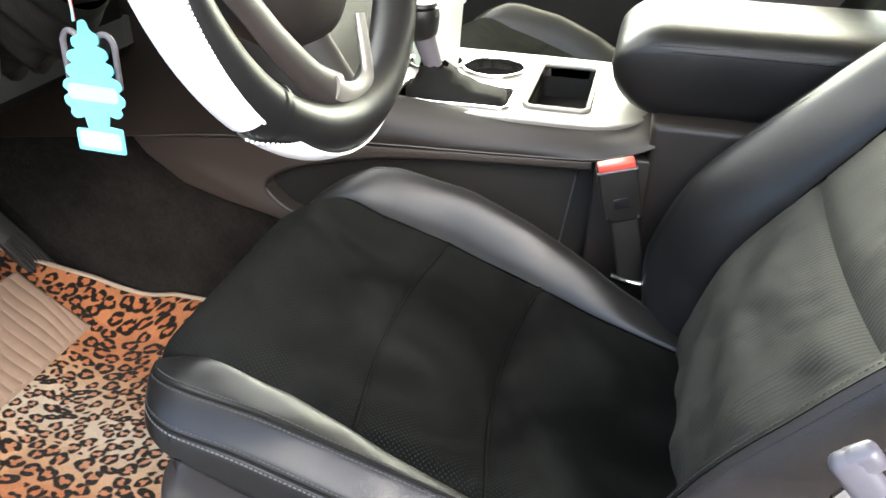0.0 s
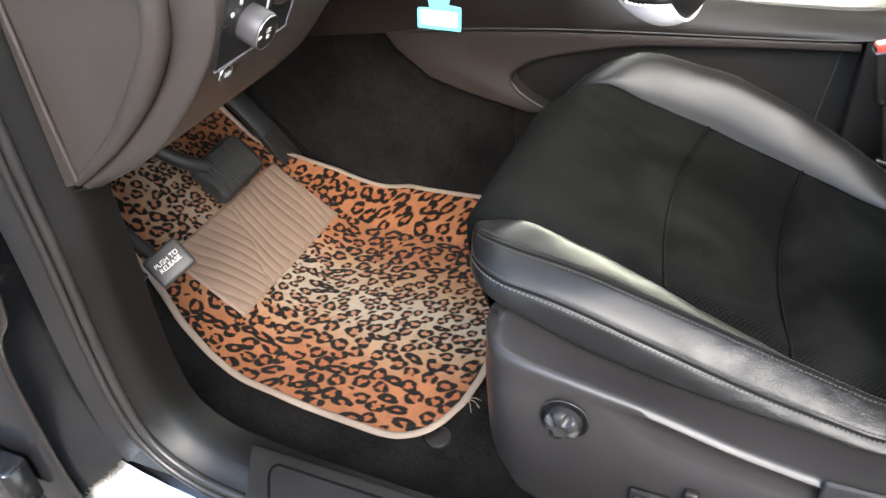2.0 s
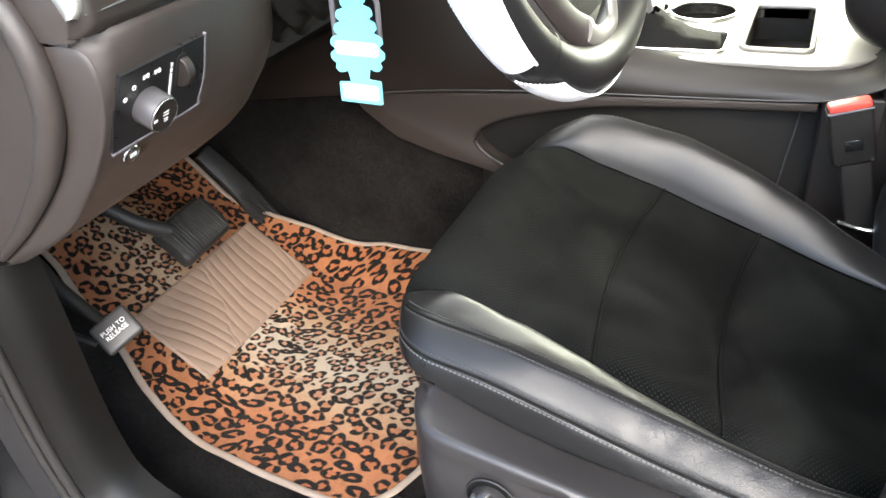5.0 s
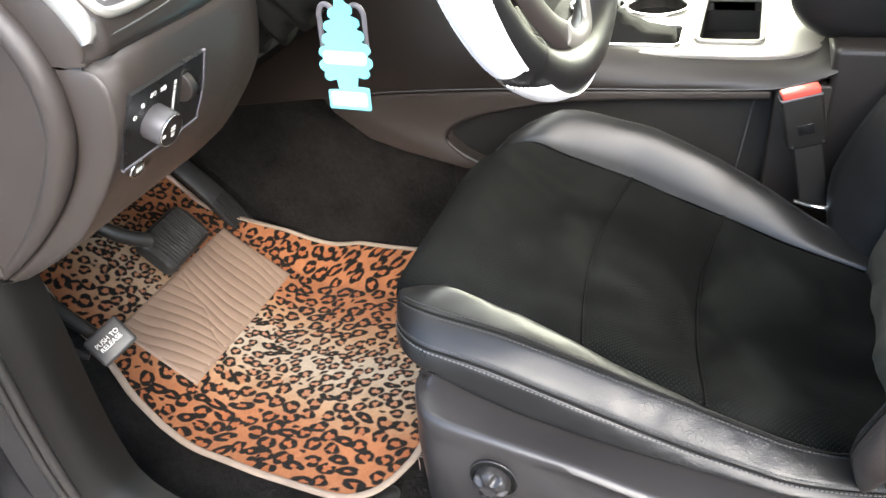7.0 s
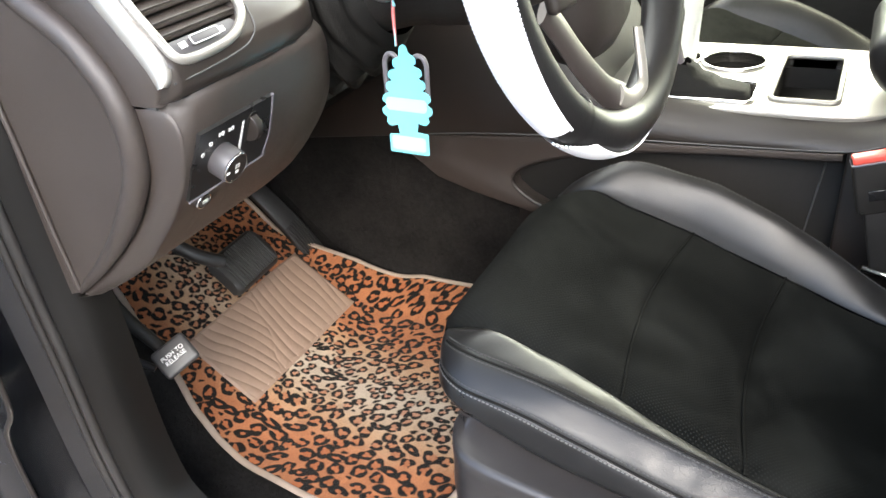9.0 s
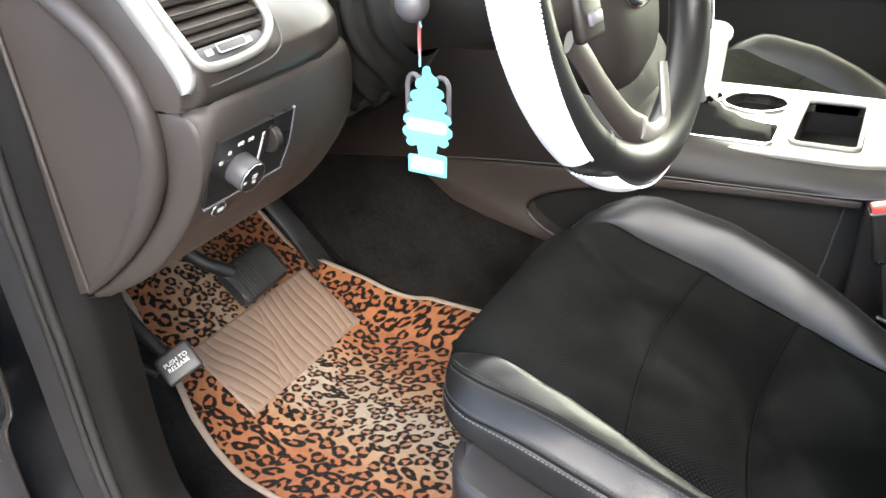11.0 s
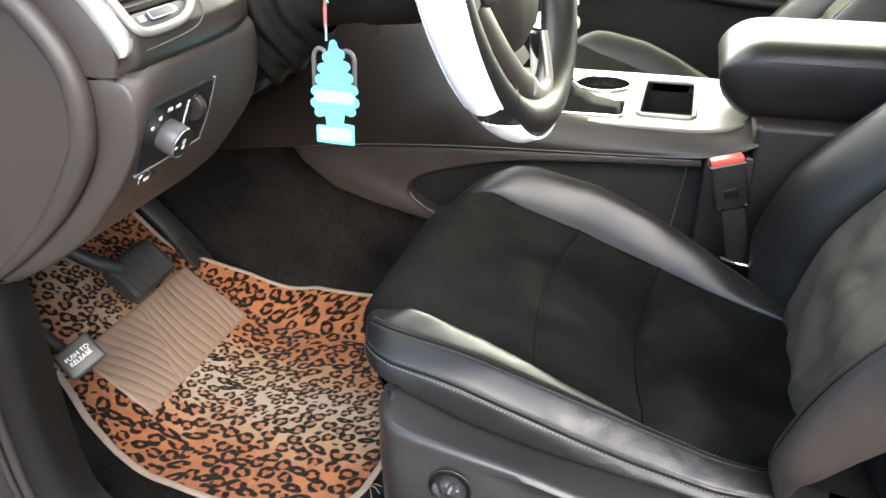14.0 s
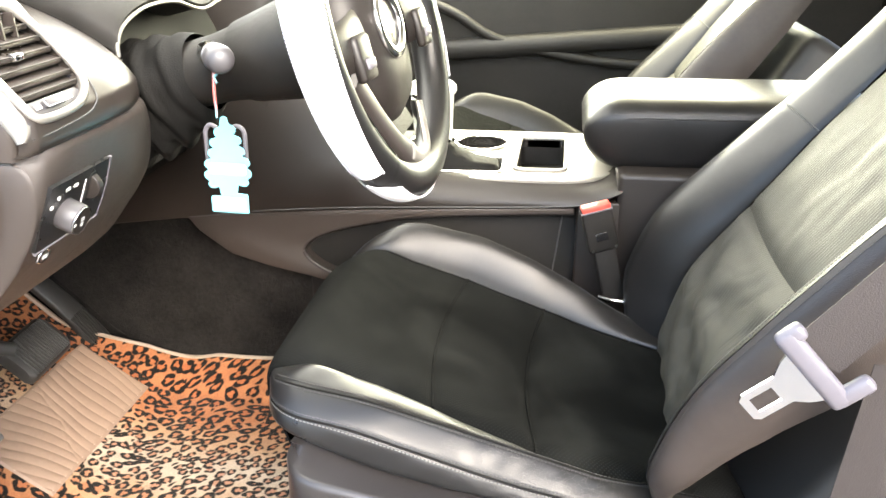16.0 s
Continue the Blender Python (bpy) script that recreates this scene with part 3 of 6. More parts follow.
# ---- dash ----
DASH = [(-0.62, 0.43), (-0.42, 0.447), (-0.320, 0.460), (-0.226, 0.512), (-0.170, 0.566), (-0.142, 0.600), (-0.1275, 0.623), (-0.116, 0.648), (-0.109, 0.668), (-0.105, 0.684), (-0.104, 0.694), (-0.108, 0.702)]
UPPER = [(-0.110, 0.6975), (-0.104, 0.7005), (-0.1005, 0.706), (-0.0995, 0.714), (-0.1005, 0.7265), (-0.108, 0.737), (-0.139, 0.780), (-0.168, 0.820), (-0.205, 0.842), (-0.30, 0.868)]
VENT = [(-0.353, 0.740), (-0.351, 0.732), (-0.344, 0.728), (-0.330, 0.7268), (-0.308, 0.727), (-0.288, 0.729), (-0.270, 0.735), (-0.2575, 0.745), (-0.2545, 0.758), (-0.256, 0.775), (-0.260, 0.792), (-0.268, 0.806), (-0.284, 0.816), (-0.310, 0.819), (-0.340, 0.818), (-0.354, 0.808), (-0.356, 0.775)]
dash = thing("dashboard", (-0.4, 0.4, 0.44), "dark grained plastic dashboard with silver vent surround", "dashboard", kind="structure")


KNEE = smooth_line([(x, 0, z) for x, z in DASH], 5)


def knee_end(z):
    """Where the knee panel stops beside the column."""
    return interp(z, (0.43, 0.50, 0.614, 0.675, 0.701), (-0.040, -0.050, -0.080, -0.104, -0.118))


def chamfer(p):
    """How far the knee panel's outer corner is cut back near its top."""
    return max(0.0, p.x - interp(p.z, (0.648, 0.671, 0.685, 0.690, 0.702), (-0.117, -0.115, -0.1215, -0.129, -0.132)))


CUTS = [(-0.3575, 0.008), (-0.3565, 0.004), (-0.354, 0.0012), (-0.349, 0.0), (-0.343, 0.0), (-0.30, 0.0), (-0.25, 0.0)]
part("knee_panel", sheet_of([[(p.x - dx - chamfer(p) * interp(y, (-0.356, -0.343), (0.7, 0.0)), y, p.z) for y, dx in CUTS + [(knee_end(p.z) + a, b) for a, b in ((-0.100, 0.0), (-0.062, 0.004), (-0.036, 0.012), (-0.018, 0.023), (-0.006, 0.036), (0.0, 0.055))]] for p in KNEE]), PLASTIC, dash)


def in_vent(y, z):
    """Whether a point of the upper panel lies inside the vent's rim."""
    odd = False
    for (a, b), (c, d) in zip(VENT, VENT[1:] + VENT[:1]):
        if (b > z) != (d > z) and y < a + (c - a) * (z - b) / (d - b):
            odd = not odd
    return odd


def upper_x(y, z):
    """The upper panel: it leans away above the vent's foot and rounds off beside the column."""
    x = interp(z, [q[1] for q in UPPER], [q[0] for q in UPPER])
    x -= interp(y, (-0.366, -0.362, -0.356, -0.225, -0.190, -0.160, -0.138, -0.122), (0.012, 0.004, 0.0, 0.0, 0.004, 0.014, 0.032, 0.07))
    return x - interp(y, (-0.252, -0.225), (0.0, 1.0)) * 14.0 * max(0.0, z - 0.735) ** 2


zs = [0.6975, 0.699, 0.7005, 0.703, 0.706] + [0.709 + 0.003 * k for k in range(38)] + [0.828, 0.836, 0.842, 0.868]
ys = [-0.366, -0.364] + [-0.362 + 0.003 * k for k in range(38)] + [-0.243, -0.235, -0.225, -0.21, -0.19, -0.175, -0.16, -0.148, -0.138, -0.130, -0.122]
part("upper_panel", sheet_of([[(upper_x(y, z) - (0.030 if in_vent(y, z) else 0.0), y, z) for z in zs] for y in ys]), GLOSSPLASTIC, dash, "satin dark upper panel")
part("upper_edge", tube(bmesh.new(), [(-0.108, -0.350, 0.6995), (-0.1065, -0.25, 0.6995), (-0.1085, -0.20, 0.6995), (-0.120, -0.165, 0.6995)], 0.0022, 8), BLACKTRIM, dash)
part("vent_seam", tube(bmesh.new(), smooth_line([(upper_x(y, z) + 0.0002, y, z) for y, z in ((-0.360, 0.7135), (-0.335, 0.714), (-0.29, 0.716), (-0.268, 0.720), (-0.255, 0.730), (-0.249, 0.745))], 5), 0.0010, 6), BODY, dash)
# The core's near-black colour stands for the shade beneath the dash.
part("core", boxed((-0.95, -0.11, 0.50), (-0.30, 0.30, 0.88), 0.02), BOOT, dash)
part("core_top", boxed((-0.95, -0.34, 0.858), (-0.24, 1.36, 0.895), 0.02), PLASTIC, dash)
part("centre_stack", boxed((-0.75, 0.31, 0.40), (-0.13, 0.67, 0.86), 0.03), TRIM, dash)
part("passenger_dash", boxed((-0.85, 0.66, 0.46), (-0.20, 1.36, 0.86), 0.05), PLASTIC, dash)
# Slab added below the dash to make the shade there.
part("shadow_slab", boxed((-1.0, -0.33, 0.52), (-0.30, 0.30, 0.56)), BODY, dash)


def on_dash(y, z, lift=0.0):
    """A point of the knee panel at a height, lifted off it."""
    x = interp(z, [p[1] for p in DASH], [p[0] for p in DASH])
    n = Vector((0.90, 0, -0.43)).normalized()
    return Vector((x, y, z)) + n * lift


FACE = Vector((0.90, 0, -0.43)).normalized()
SIDE = Vector((0, 1, 0))


def panel_frame(y, z, lift=0.0):
    """A frame on the knee panel: x to the passenger side, y up the panel, z out of it."""
    up = FACE.cross(SIDE)
    m = Matrix((SIDE, up, FACE)).transposed().to_4x4()
    m.translation = on_dash(y, z, lift)
    return m


# light switch: bezel, knob, dimmer wheel, marks
switch = thing("light_switch", on_dash(-0.305, 0.60), "round grey headlight switch in a black bezel", "switch")
f = panel_frame(-0.298, 0.632)


def framed(bm, m):
    bm.transform(m)
    return bm


def ring_of(cx, cy, z, rx, ry, thick, n=32):
    return tube(bmesh.new(), [(cx + rx * math.cos(a), cy + ry * math.sin(a), z) for a in (2 * math.pi * k / n for k in range(n))], thick, 8, closed=True)


outline = [(-0.050, -0.036), (0.051, -0.036), (0.0555, -0.004), (0.050, 0.036), (-0.046, 0.036), (-0.052, 0.0)]
part("bezel", framed(prism(bmesh.new(), outline, "z", -0.004, 0.0018), f), surface("black_gloss_panel", (0.013, 0.013, 0.0135), 0.3, wear=0.1), switch, smooth=False)
part("frame", framed(tube(bmesh.new(), smooth_line([(-0.050, -0.037, 0.001), (0.046, -0.0365, 0.001), (0.052, -0.030, 0.001), (0.0562, -0.004, 0.001), (0.0505, 0.037, 0.001)], 4), 0.0018, 8), f), GREY, switch, "thin grey edging")
knob = part("knob", framed(disc(bmesh.new(), (-0.016, -0.003, 0.010), (0.0, 0.0, 1), 0.0158, 0.020, 40, 0.002), f), KNOBGREY, switch)
part("ring", framed(ring_of(-0.016, -0.003, 0.0202, 0.0145, 0.0145, 0.0006), f), CHROME, knob, "bright chrome ring")
part("face", framed(disc(bmesh.new(), (-0.016, -0.003, 0.0200), (0, 0, 1), 0.0138, 0.0015, 32), f), TRIM, knob)
part("pointer", framed(boxed((-0.0290, -0.0050, 0.0195), (-0.0250, -0.0022, 0.0212), 0.0004), f), INK, knob)
for a, b in (((-0.0185, 0.0005), (-0.0125, 0.0011)), ((-0.0185, -0.0022), (-0.0125, -0.0016)), ((-0.0175, -0.0060), (-0.0130, -0.0054)), ((-0.0175, -0.0082), (-0.0130, -0.0076))):
    part("fog_mark", framed(boxed((a[0], a[1], 0.0203), (b[0], b[1], 0.0212)), f), INK, knob, smooth=False)
wheel_slot = part("dimmer_slot", framed(prism(bmesh.new(), rounded(0.024, 0.012, 0.013, 0.034, 0.006), "z", 0.0, 0.0024), f), BLACKTRIM, switch)
part("dimmer_wheel", framed(disc(bmesh.new(), (0.024, 0.012, 0.0), (1, 0, 0), 0.0135, 0.0085, 28, 0.001), f), TRIM, wheel_slot)
for mx, my in ((-0.040, 0.012), (-0.031, 0.0195)):
    part("mark", framed(ring_of(mx, my, 0.0020, 0.0018, 0.0018, 0.0005, 12), f), INK, switch)
for mx, my in ((-0.018, 0.0245), (-0.005, 0.0240)):
    part("mark", framed(ring_of(mx + 0.0014, my, 0.0020, 0.0016, 0.0018, 0.0005, 12), f), INK, switch)
    for k in (-1, 0, 1):
        part("mark", framed(boxed((mx - 0.0038, my + 0.0015 * k - 0.0003, 0.0016), (mx - 0.0012, my + 0.0015 * k + 0.0003, 0.0024)), f), INK, switch, smooth=False)
for a, b in ((0.021, 0.0245), (0.016, 0.0195), (-0.008, 0.0145)):
    part("mark", framed(boxed((0.010, a, 0.0016), (0.0125, b, 0.0024)), f), INK, switch, smooth=False)
button = thing("hatch_button", on_dash(-0.317, 0.583), "small round button with a bright rim below the switch", "button")
f2 = panel_frame(-0.317, 0.583)
part("recess", framed(prism(bmesh.new(), rounded(0.006, 0.002, 0.034, 0.019, 0.009), "z", -0.003, 0.0008, 0.0006), f2), TRIM, button)
part("rim", framed(ring_of(0, 0, 0.0018, 0.0088, 0.0070, 0.0014, 28), f2), CHROME, button, "bright chrome rim")
part("cap", framed(disc(bmesh.new(), (0, 0, 0.001), (0, 0, 1), 0.0070, 0.004, 24), f2), PLASTIC, button)
part("icon", framed(boxed((-0.003, -0.002, 0.003), (0.004, 0.002, 0.0037)), f2), INK, button)

# vent in its silver surround, at the outer end of the upper panel
def vent_x(z):
    return -0.108 - 0.72 * (z - 0.737)


vent = thing("air_vent", (-0.10, -0.34, 0.71), "dark slatted air vent in a wide satin silver surround", "air vent")
loop = smooth_line([(vent_x(z) + 0.001, y, z) for y, z in VENT], 5, closed=True)
part("surround", tube(bmesh.new(), loop, 0.0042, 10, closed=True), SILVER, vent, "satin silver rim")
duct = bmesh.new()
duct.faces.new([duct.verts.new((p.x - 0.024, p.y, p.z)) for p in loop])
part("duct", duct, BODY, vent, smooth=False)
lean = Matrix.Rotation(radians(16), 4, "Y")
for z, y0, y1 in ((0.7455, -0.351, -0.262), (0.7545, -0.354, -0.258), (0.765, -0.355, -0.258), (0.7755, -0.355, -0.259), (0.786, -0.355, -0.262), (0.797, -0.354, -0.266), (0.808, -0.351, -0.276)):
    blade = part("slat", boxed((vent_x(z) - 0.019, y0, z - 0.0022), (vent_x(z) - 0.001, y1, z + 0.0022), 0.0010, lean), PLASTIC, vent)
    part("slat_edge", tube(bmesh.new(), [(vent_x(z) - 0.0012, y0 + 0.002, z + 0.0006), (vent_x(z) - 0.0012, y1 - 0.002, z + 0.0006)], 0.0011, 6), BRONZE, blade, "satin front edge")
for y, z1 in ((-0.338, 0.812), (-0.320, 0.814), (-0.302, 0.813), (-0.284, 0.810)):
    part("vane", boxed((vent_x(0.765) - 0.034, y - 0.001, 0.745), (vent_x(0.765) - 0.022, y + 0.001, z1)), PLASTIC, vent, smooth=False)
vm = Matrix((Vector((0, 1, 0)), Vector((-0.584, 0, 0.811)), Vector((0.811, 0, 0.584)))).transposed().to_4x4()
vm.translation = (vent_x(0.736), -0.312, 0.736)
part("slider_plate", framed(prism(bmesh.new(), rounded(0.0, 0.0, 0.082, 0.014, 0.005), "z", -0.006, -0.001, 0.0006), vm), KNOBGREY, vent)
tab = part("slider", framed(prism(bmesh.new(), rounded(0.0, 0.0008, 0.032, 0.0075, 0.002), "z", -0.002, 0.0030, 0.0006), vm), KNOBGREY, vent)
part("slider_edge", framed(tube(bmesh.new(), [(a, b, 0.0030) for a, b in rounded(0.0, 0.0008, 0.032, 0.0075, 0.002)], 0.0005, 6, closed=True), vm), INK, tab, "pale edge")
for x in (-0.023, 0.022):
    part("mark", framed(boxed((x - 0.0035, -0.0015, -0.0012), (x + 0.0035, 0.0035, 0.0)), vm), INK, vent, smooth=False)
part("thumb_tab", boxed((vent_x(0.776) - 0.002, -0.322, 0.7725), (vent_x(0.776) + 0.007, -0.310, 0.7795), 0.0015), CHROME, vent)
wing_in = smooth_line([(-0.169, -0.357, 0.82), (-0.140, -0.359, 0.781), (-0.126, -0.3575, 0.761), (-0.1115, -0.3545, 0.742), (-0.1035, -0.3570, 0.729), (-0.1010, -0.3630, 0.719), (-0.1030, -0.3680, 0.7135)], 5)
wing_out = smooth_line([(-0.203, -0.366, 0.82), (-0.165, -0.3665, 0.782), (-0.144, -0.3670, 0.757), (-0.134, -0.3670, 0.744), (-0.125, -0.3670, 0.732), (-0.116, -0.3675, 0.719), (-0.1110, -0.3675, 0.7115)], 5)
part("wing", sheet_of([[a + Vector((-0.004, 0.006, -0.003)), a, a.lerp(b, 0.2) + Vector((0.001, -0.0035, 0.001)), a.lerp(b, 0.5) + Vector((0.001, -0.005, 0.001)), a.lerp(b, 0.85) + Vector((0, -0.003, 0)), b, b + Vector((-0.002, 0.006, 0))] for a, b in zip(wing_in, wing_out)]), SILVER, vent, "wide silver band beside the vent")

# instrument hood and column
cluster = thing("instrument_cluster", (-0.2, -0.11, 0.80), "instrument hood with a thin bright rim", "instruments")
arc = smooth_line([(-0.150, -0.128, 0.735), (-0.150, -0.126, 0.757), (-0.150, -0.110, 0.773), (-0.150, -0.077, 0.784), (-0.150, -0.035, 0.789), (-0.150, 0.022, 0.786), (-0.150, 0.074, 0.772), (-0.150, 0.105, 0.768), (-0.150, 0.137, 0.772), (-0.150, 0.20, 0.780)], 5)
part("rim", tube(bmesh.new(), arc, 0.0026, 8), SILVER, cluster, "thin bright rim")
part("hood", sheet_of([[p + Vector((-0.060, 0.004, -0.012)), p + Vector((-0.004, 0, 0.001)), p + Vector((0.002, 0, 0.006)), p + Vector((-0.006, -0.002, 0.016)), p + Vector((-0.050, -0.004, 0.038)), p + Vector((-0.16, -0.004, 0.060))] for p in arc]), SOFTTRIM, cluster)
part("lens", sheet_of([[p + Vector((-0.055, 0.004, -0.010)), Vector((p.x - 0.035, p.y, 0.73)), Vector((p.x - 0.02, p.y, 0.690))] for p in arc]), BOOT, cluster, "dark instrument lens")
NW = Vector((math.cos(radians(14.5)) * math.cos(radians(-4.9)), math.cos(radians(14.5)) * math.sin(radians(-4.9)), math.sin(radians(14.5))))
WS = Vector((-math.sin(radians(-4.9)), math.cos(radians(-4.9)), 0))
DW = WS.cross(NW)
WC = Vector((0.138, -0.082, 0.770))
column = thing("steering_column", (-0.1, -0.112, 0.66), "dark plastic steering column shroud", "steering column")
bm = bmesh.new()
rows = []
for k, (d, r) in enumerate(((-0.42, 0.040), (-0.36, 0.044), (-0.20, 0.047), (-0.165, 0.052), (-0.163, 0.056), (-0.110, 0.066), (-0.072, 0.068), (-0.060, 0.064), (-0.05, 0.035))):
    c = WC + NW * d
    rows.append([c + WS * (r * math.cos(a)) + DW * (r * 0.85 * math.sin(a)) for a in (2 * math.pi * q / 28 for q in range(28))])
sheet(bm, rows, closed_v=True)
part("shroud", bm, SOFTTRIM, column)

bm = bmesh.new()
rows = []
for i in range(49):
    u = i / 48
    c = WC + NW * (-0.43 + 0.205 * u)
    swell = math.sin(math.pi * min(1.0, 0.15 + 0.85 * u)) ** 0.6
    ring = []
    for q in range(40):
        a = 2 * math.pi * q / 40
        fold = 0.0045 * math.sin(36 * u + 1.6 * math.sin(2 * a) + 0.7 * math.sin(5 * a)) + 0.002 * math.sin(75 * u + 3 * a)
        r = 0.046 + 0.010 * swell + fold * swell
        hang = 1.0 + 0.55 * swell * max(0.0, math.sin(a)) ** 1.5
        ring.append(c + WS * (r * math.cos(a)) + DW * (r * hang * math.sin(a)))
    rows.append(ring)
sheet(bm, rows, closed_v=True)
part("boot", bm, BOOT, column, "loosely folded dark cloth boot")

# stalk with the air freshener
stalk = thing("turn_signal_stalk", (-0.06, -0.10, 0.74), "dark stalk with a grey end cap and a silver ring", "stalk")
S0, S1 = Vector((-0.066, -0.09, 0.745)), Vector((0.026, -0.245, 0.762))
part("arm", tube(bmesh.new(), [S0, S0.lerp(S1, 0.45), S0.lerp(S1, 0.72)], lambda u: 0.008 + 0.005 * u, 14), PLASTIC, stalk)
part("band", tube(bmesh.new(), [S0.lerp(S1, 0.28), S0.lerp(S1, 0.36), S0.lerp(S1, 0.45), S0.lerp(S1, 0.54), S0.lerp(S1, 0.62)], lambda u: 0.0125 + 0.001 * math.sin(u * 9), 16), CHROME, stalk, "worn silver band")
part("cap", tube(bmesh.new(), [S0.lerp(S1, u) for u in (0.70, 0.74, 0.92, 0.98, 1.0)], lambda u: (0.0110, 0.0140, 0.0142, 0.012, 0.0060)[min(4, int(u * 4.01))], 20), KNOBGREY, stalk, "scuffed grey end cap")

fresh = thing("air_freshener", (-0.046, -0.121, 0.56), "pale blue tree-shaped card air freshener on a red string", "air freshener")
lobes = [(0.0, 0.118), (0.004, 0.116), (0.006, 0.110), (0.013, 0.106), (0.014, 0.100), (0.011, 0.097), (0.019, 0.094), (0.021, 0.088), (0.017, 0.084), (0.023, 0.081), (0.0245, 0.075), (0.021, 0.071), (0.028, 0.068), (0.0305, 0.062), (0.026, 0.057), (0.031, 0.053), (0.031, 0.047), (0.026, 0.043), (0.027, 0.038), (0.022, 0.034), (0.013, 0.036)]
half = [(p.x, p.z) for p in smooth_line([(a, 0, b) for a, b in lobes], 4)] + [(0.011, 0.025), (0.024, 0.024), (0.025, 0.022), (0.025, 0.001), (0.024, 0.0)]
tree = half + [(-a, b - 0.004 * (0.02 < b < 0.11)) for a, b in half[:0:-1]]
FT = Matrix.Translation((-0.044, -0.123, 0.558)) @ Matrix.Rotation(radians(4), 4, "Z") @ Matrix.Rotation(radians(3), 4, "Y")
part("card", framed(prism(bmesh.new(), [(a * 0.9, b) for a, b in tree], "y", -0.0008, 0.0008), FT), TAGBLUE, fresh, smooth=False)
part("print", framed(prism(bmesh.new(), rounded(0.0, 0.055, 0.046, 0.014, 0.004), "y", -0.0014, -0.0009), FT), TAGWHITE, fresh, "white printed band", smooth=False)
part("print", framed(prism(bmesh.new(), rounded(0.0, 0.0115, 0.039, 0.016, 0.003), "y", -0.0014, -0.0009), FT), TAGWHITE, fresh, "white printed band", smooth=False)
part("string", tube(bmesh.new(), smooth_line([(-0.046, -0.121, 0.674), (-0.047, -0.120, 0.70), (-0.045, -0.117, 0.732), (-0.043, -0.121, 0.752), (-0.040, -0.125, 0.732), (-0.044, -0.122, 0.70), (-0.046, -0.121, 0.674)], 4), 0.0011, 6), surface("red_string", (0.62, 0.16, 0.14), 0.8), fresh, "red string")
part("string", tube(bmesh.new(), smooth_line([(-0.046, -0.1225, 0.674), (-0.0445, -0.1215, 0.70), (-0.0415, -0.123, 0.735), (-0.042, -0.124, 0.752)], 4), 0.0011, 6), TAGWHITE, fresh, "white string")
part("knot", tube(bmesh.new(), [(-0.036, -0.132, 0.716), (-0.04, -0.127, 0.722), (-0.032, -0.128, 0.728)], 0.0016, 6), TAGWHITE, fresh)
for side, size in ((-0.0185, 0.75), (0.0125, 0.85)):
    arch = [(side + 0.010 * math.cos(a) * size, 0.008, 0.093 + 0.012 * math.sin(a)) for a in (math.pi * k / 10 for k in range(11))]
    arch = [(arch[0][0], 0.008, 0.058)] + arch + [(arch[-1][0], 0.008, 0.062)]
    part("loop", framed(tube(bmesh.new(), smooth_line(arch, 3), 0.0027, 8, up=(0, 1, 0)), FT), GREY, fresh, "grey plastic loop")

# steering wheel with its black and white cover
steer = thing("steering_wheel", WC, "steering wheel in a black and white leather cover", "steering wheel")
R, r0 = 0.1725, 0.0225


def ring_at(theta, phi, rr=r0, R1=R):
    """theta from the bottom towards the door side, phi round the rim from its outer edge to the driver's face."""
    out = DW * math.cos(theta) - WS * math.sin(theta)
    return WC + out * (R1 + rr * math.cos(phi)) + NW * (rr * math.sin(phi))


def rim_piece(t0, t1, p0, p1, lift=0.0, n=None, k=10):
    n = n or max(6, int(abs(t1 - t0) / 5))
    bm = bmesh.new()
    sheet(bm, [[ring_at(radians(t0 + (t1 - t0) * i / n), radians(p0 + (p1 - p0) * j / k), r0 + lift) for j in range(k + 1)] for i in range(n + 1)])
    return bm


part("rim", rim_piece(0, 360, 0, 360, -0.001, 72, 20), LEATHER, steer, "black leather rim")


def cover(t0, t1, low, high, n, k=12):
    """A cover panel on the rim; low and high bound it round the rim, as functions of the angle."""
    bm = bmesh.new()
    rows = []
    for i in range(n + 1):
        t = t0 + (t1 - t0) * i / n
        rows.append([ring_at(radians(t), radians(low(t) + (high(t) - low(t)) * j / k), r0 + 0.0012) for j in range(k + 1)])
    sheet(bm, rows)
    piece = part("cover_panel", bm, WHITE, steer, "white stitched leather cover panel")
    for bound in (low, high):
        line = []
        for i in range(80):
            t = t0 + (t1 - t0) * i / 79
            th = radians(t)
            p = ring_at(th, radians(bound(t)), r0 + 0.0012)
            line.append((p, (p - WC - (DW * math.cos(th) - WS * math.sin(th)) * R).normalized()))
        stitches("zigzag_stitching", line, piece, 0.0036, 0.0017, 0.0002, WHITE)
    return piece


cover(48, 140, lambda t: -62 - 0.2 * (t - 48), lambda t: min(66, 40 + (t - 48) * 0.5), 30)
cover(-140, -60, lambda t: -70, lambda t: 60, 30)
cover(-22, 44, lambda t: -100, lambda t: interp(t, (-22, -5, 10, 25, 35, 41, 44), (6, 16, 24, 36, 44, 14, -20)), 24)
part("seam", rim_piece(41.5, 43, 20, 215, 0.0013, 2, 16), LEATHER, steer)
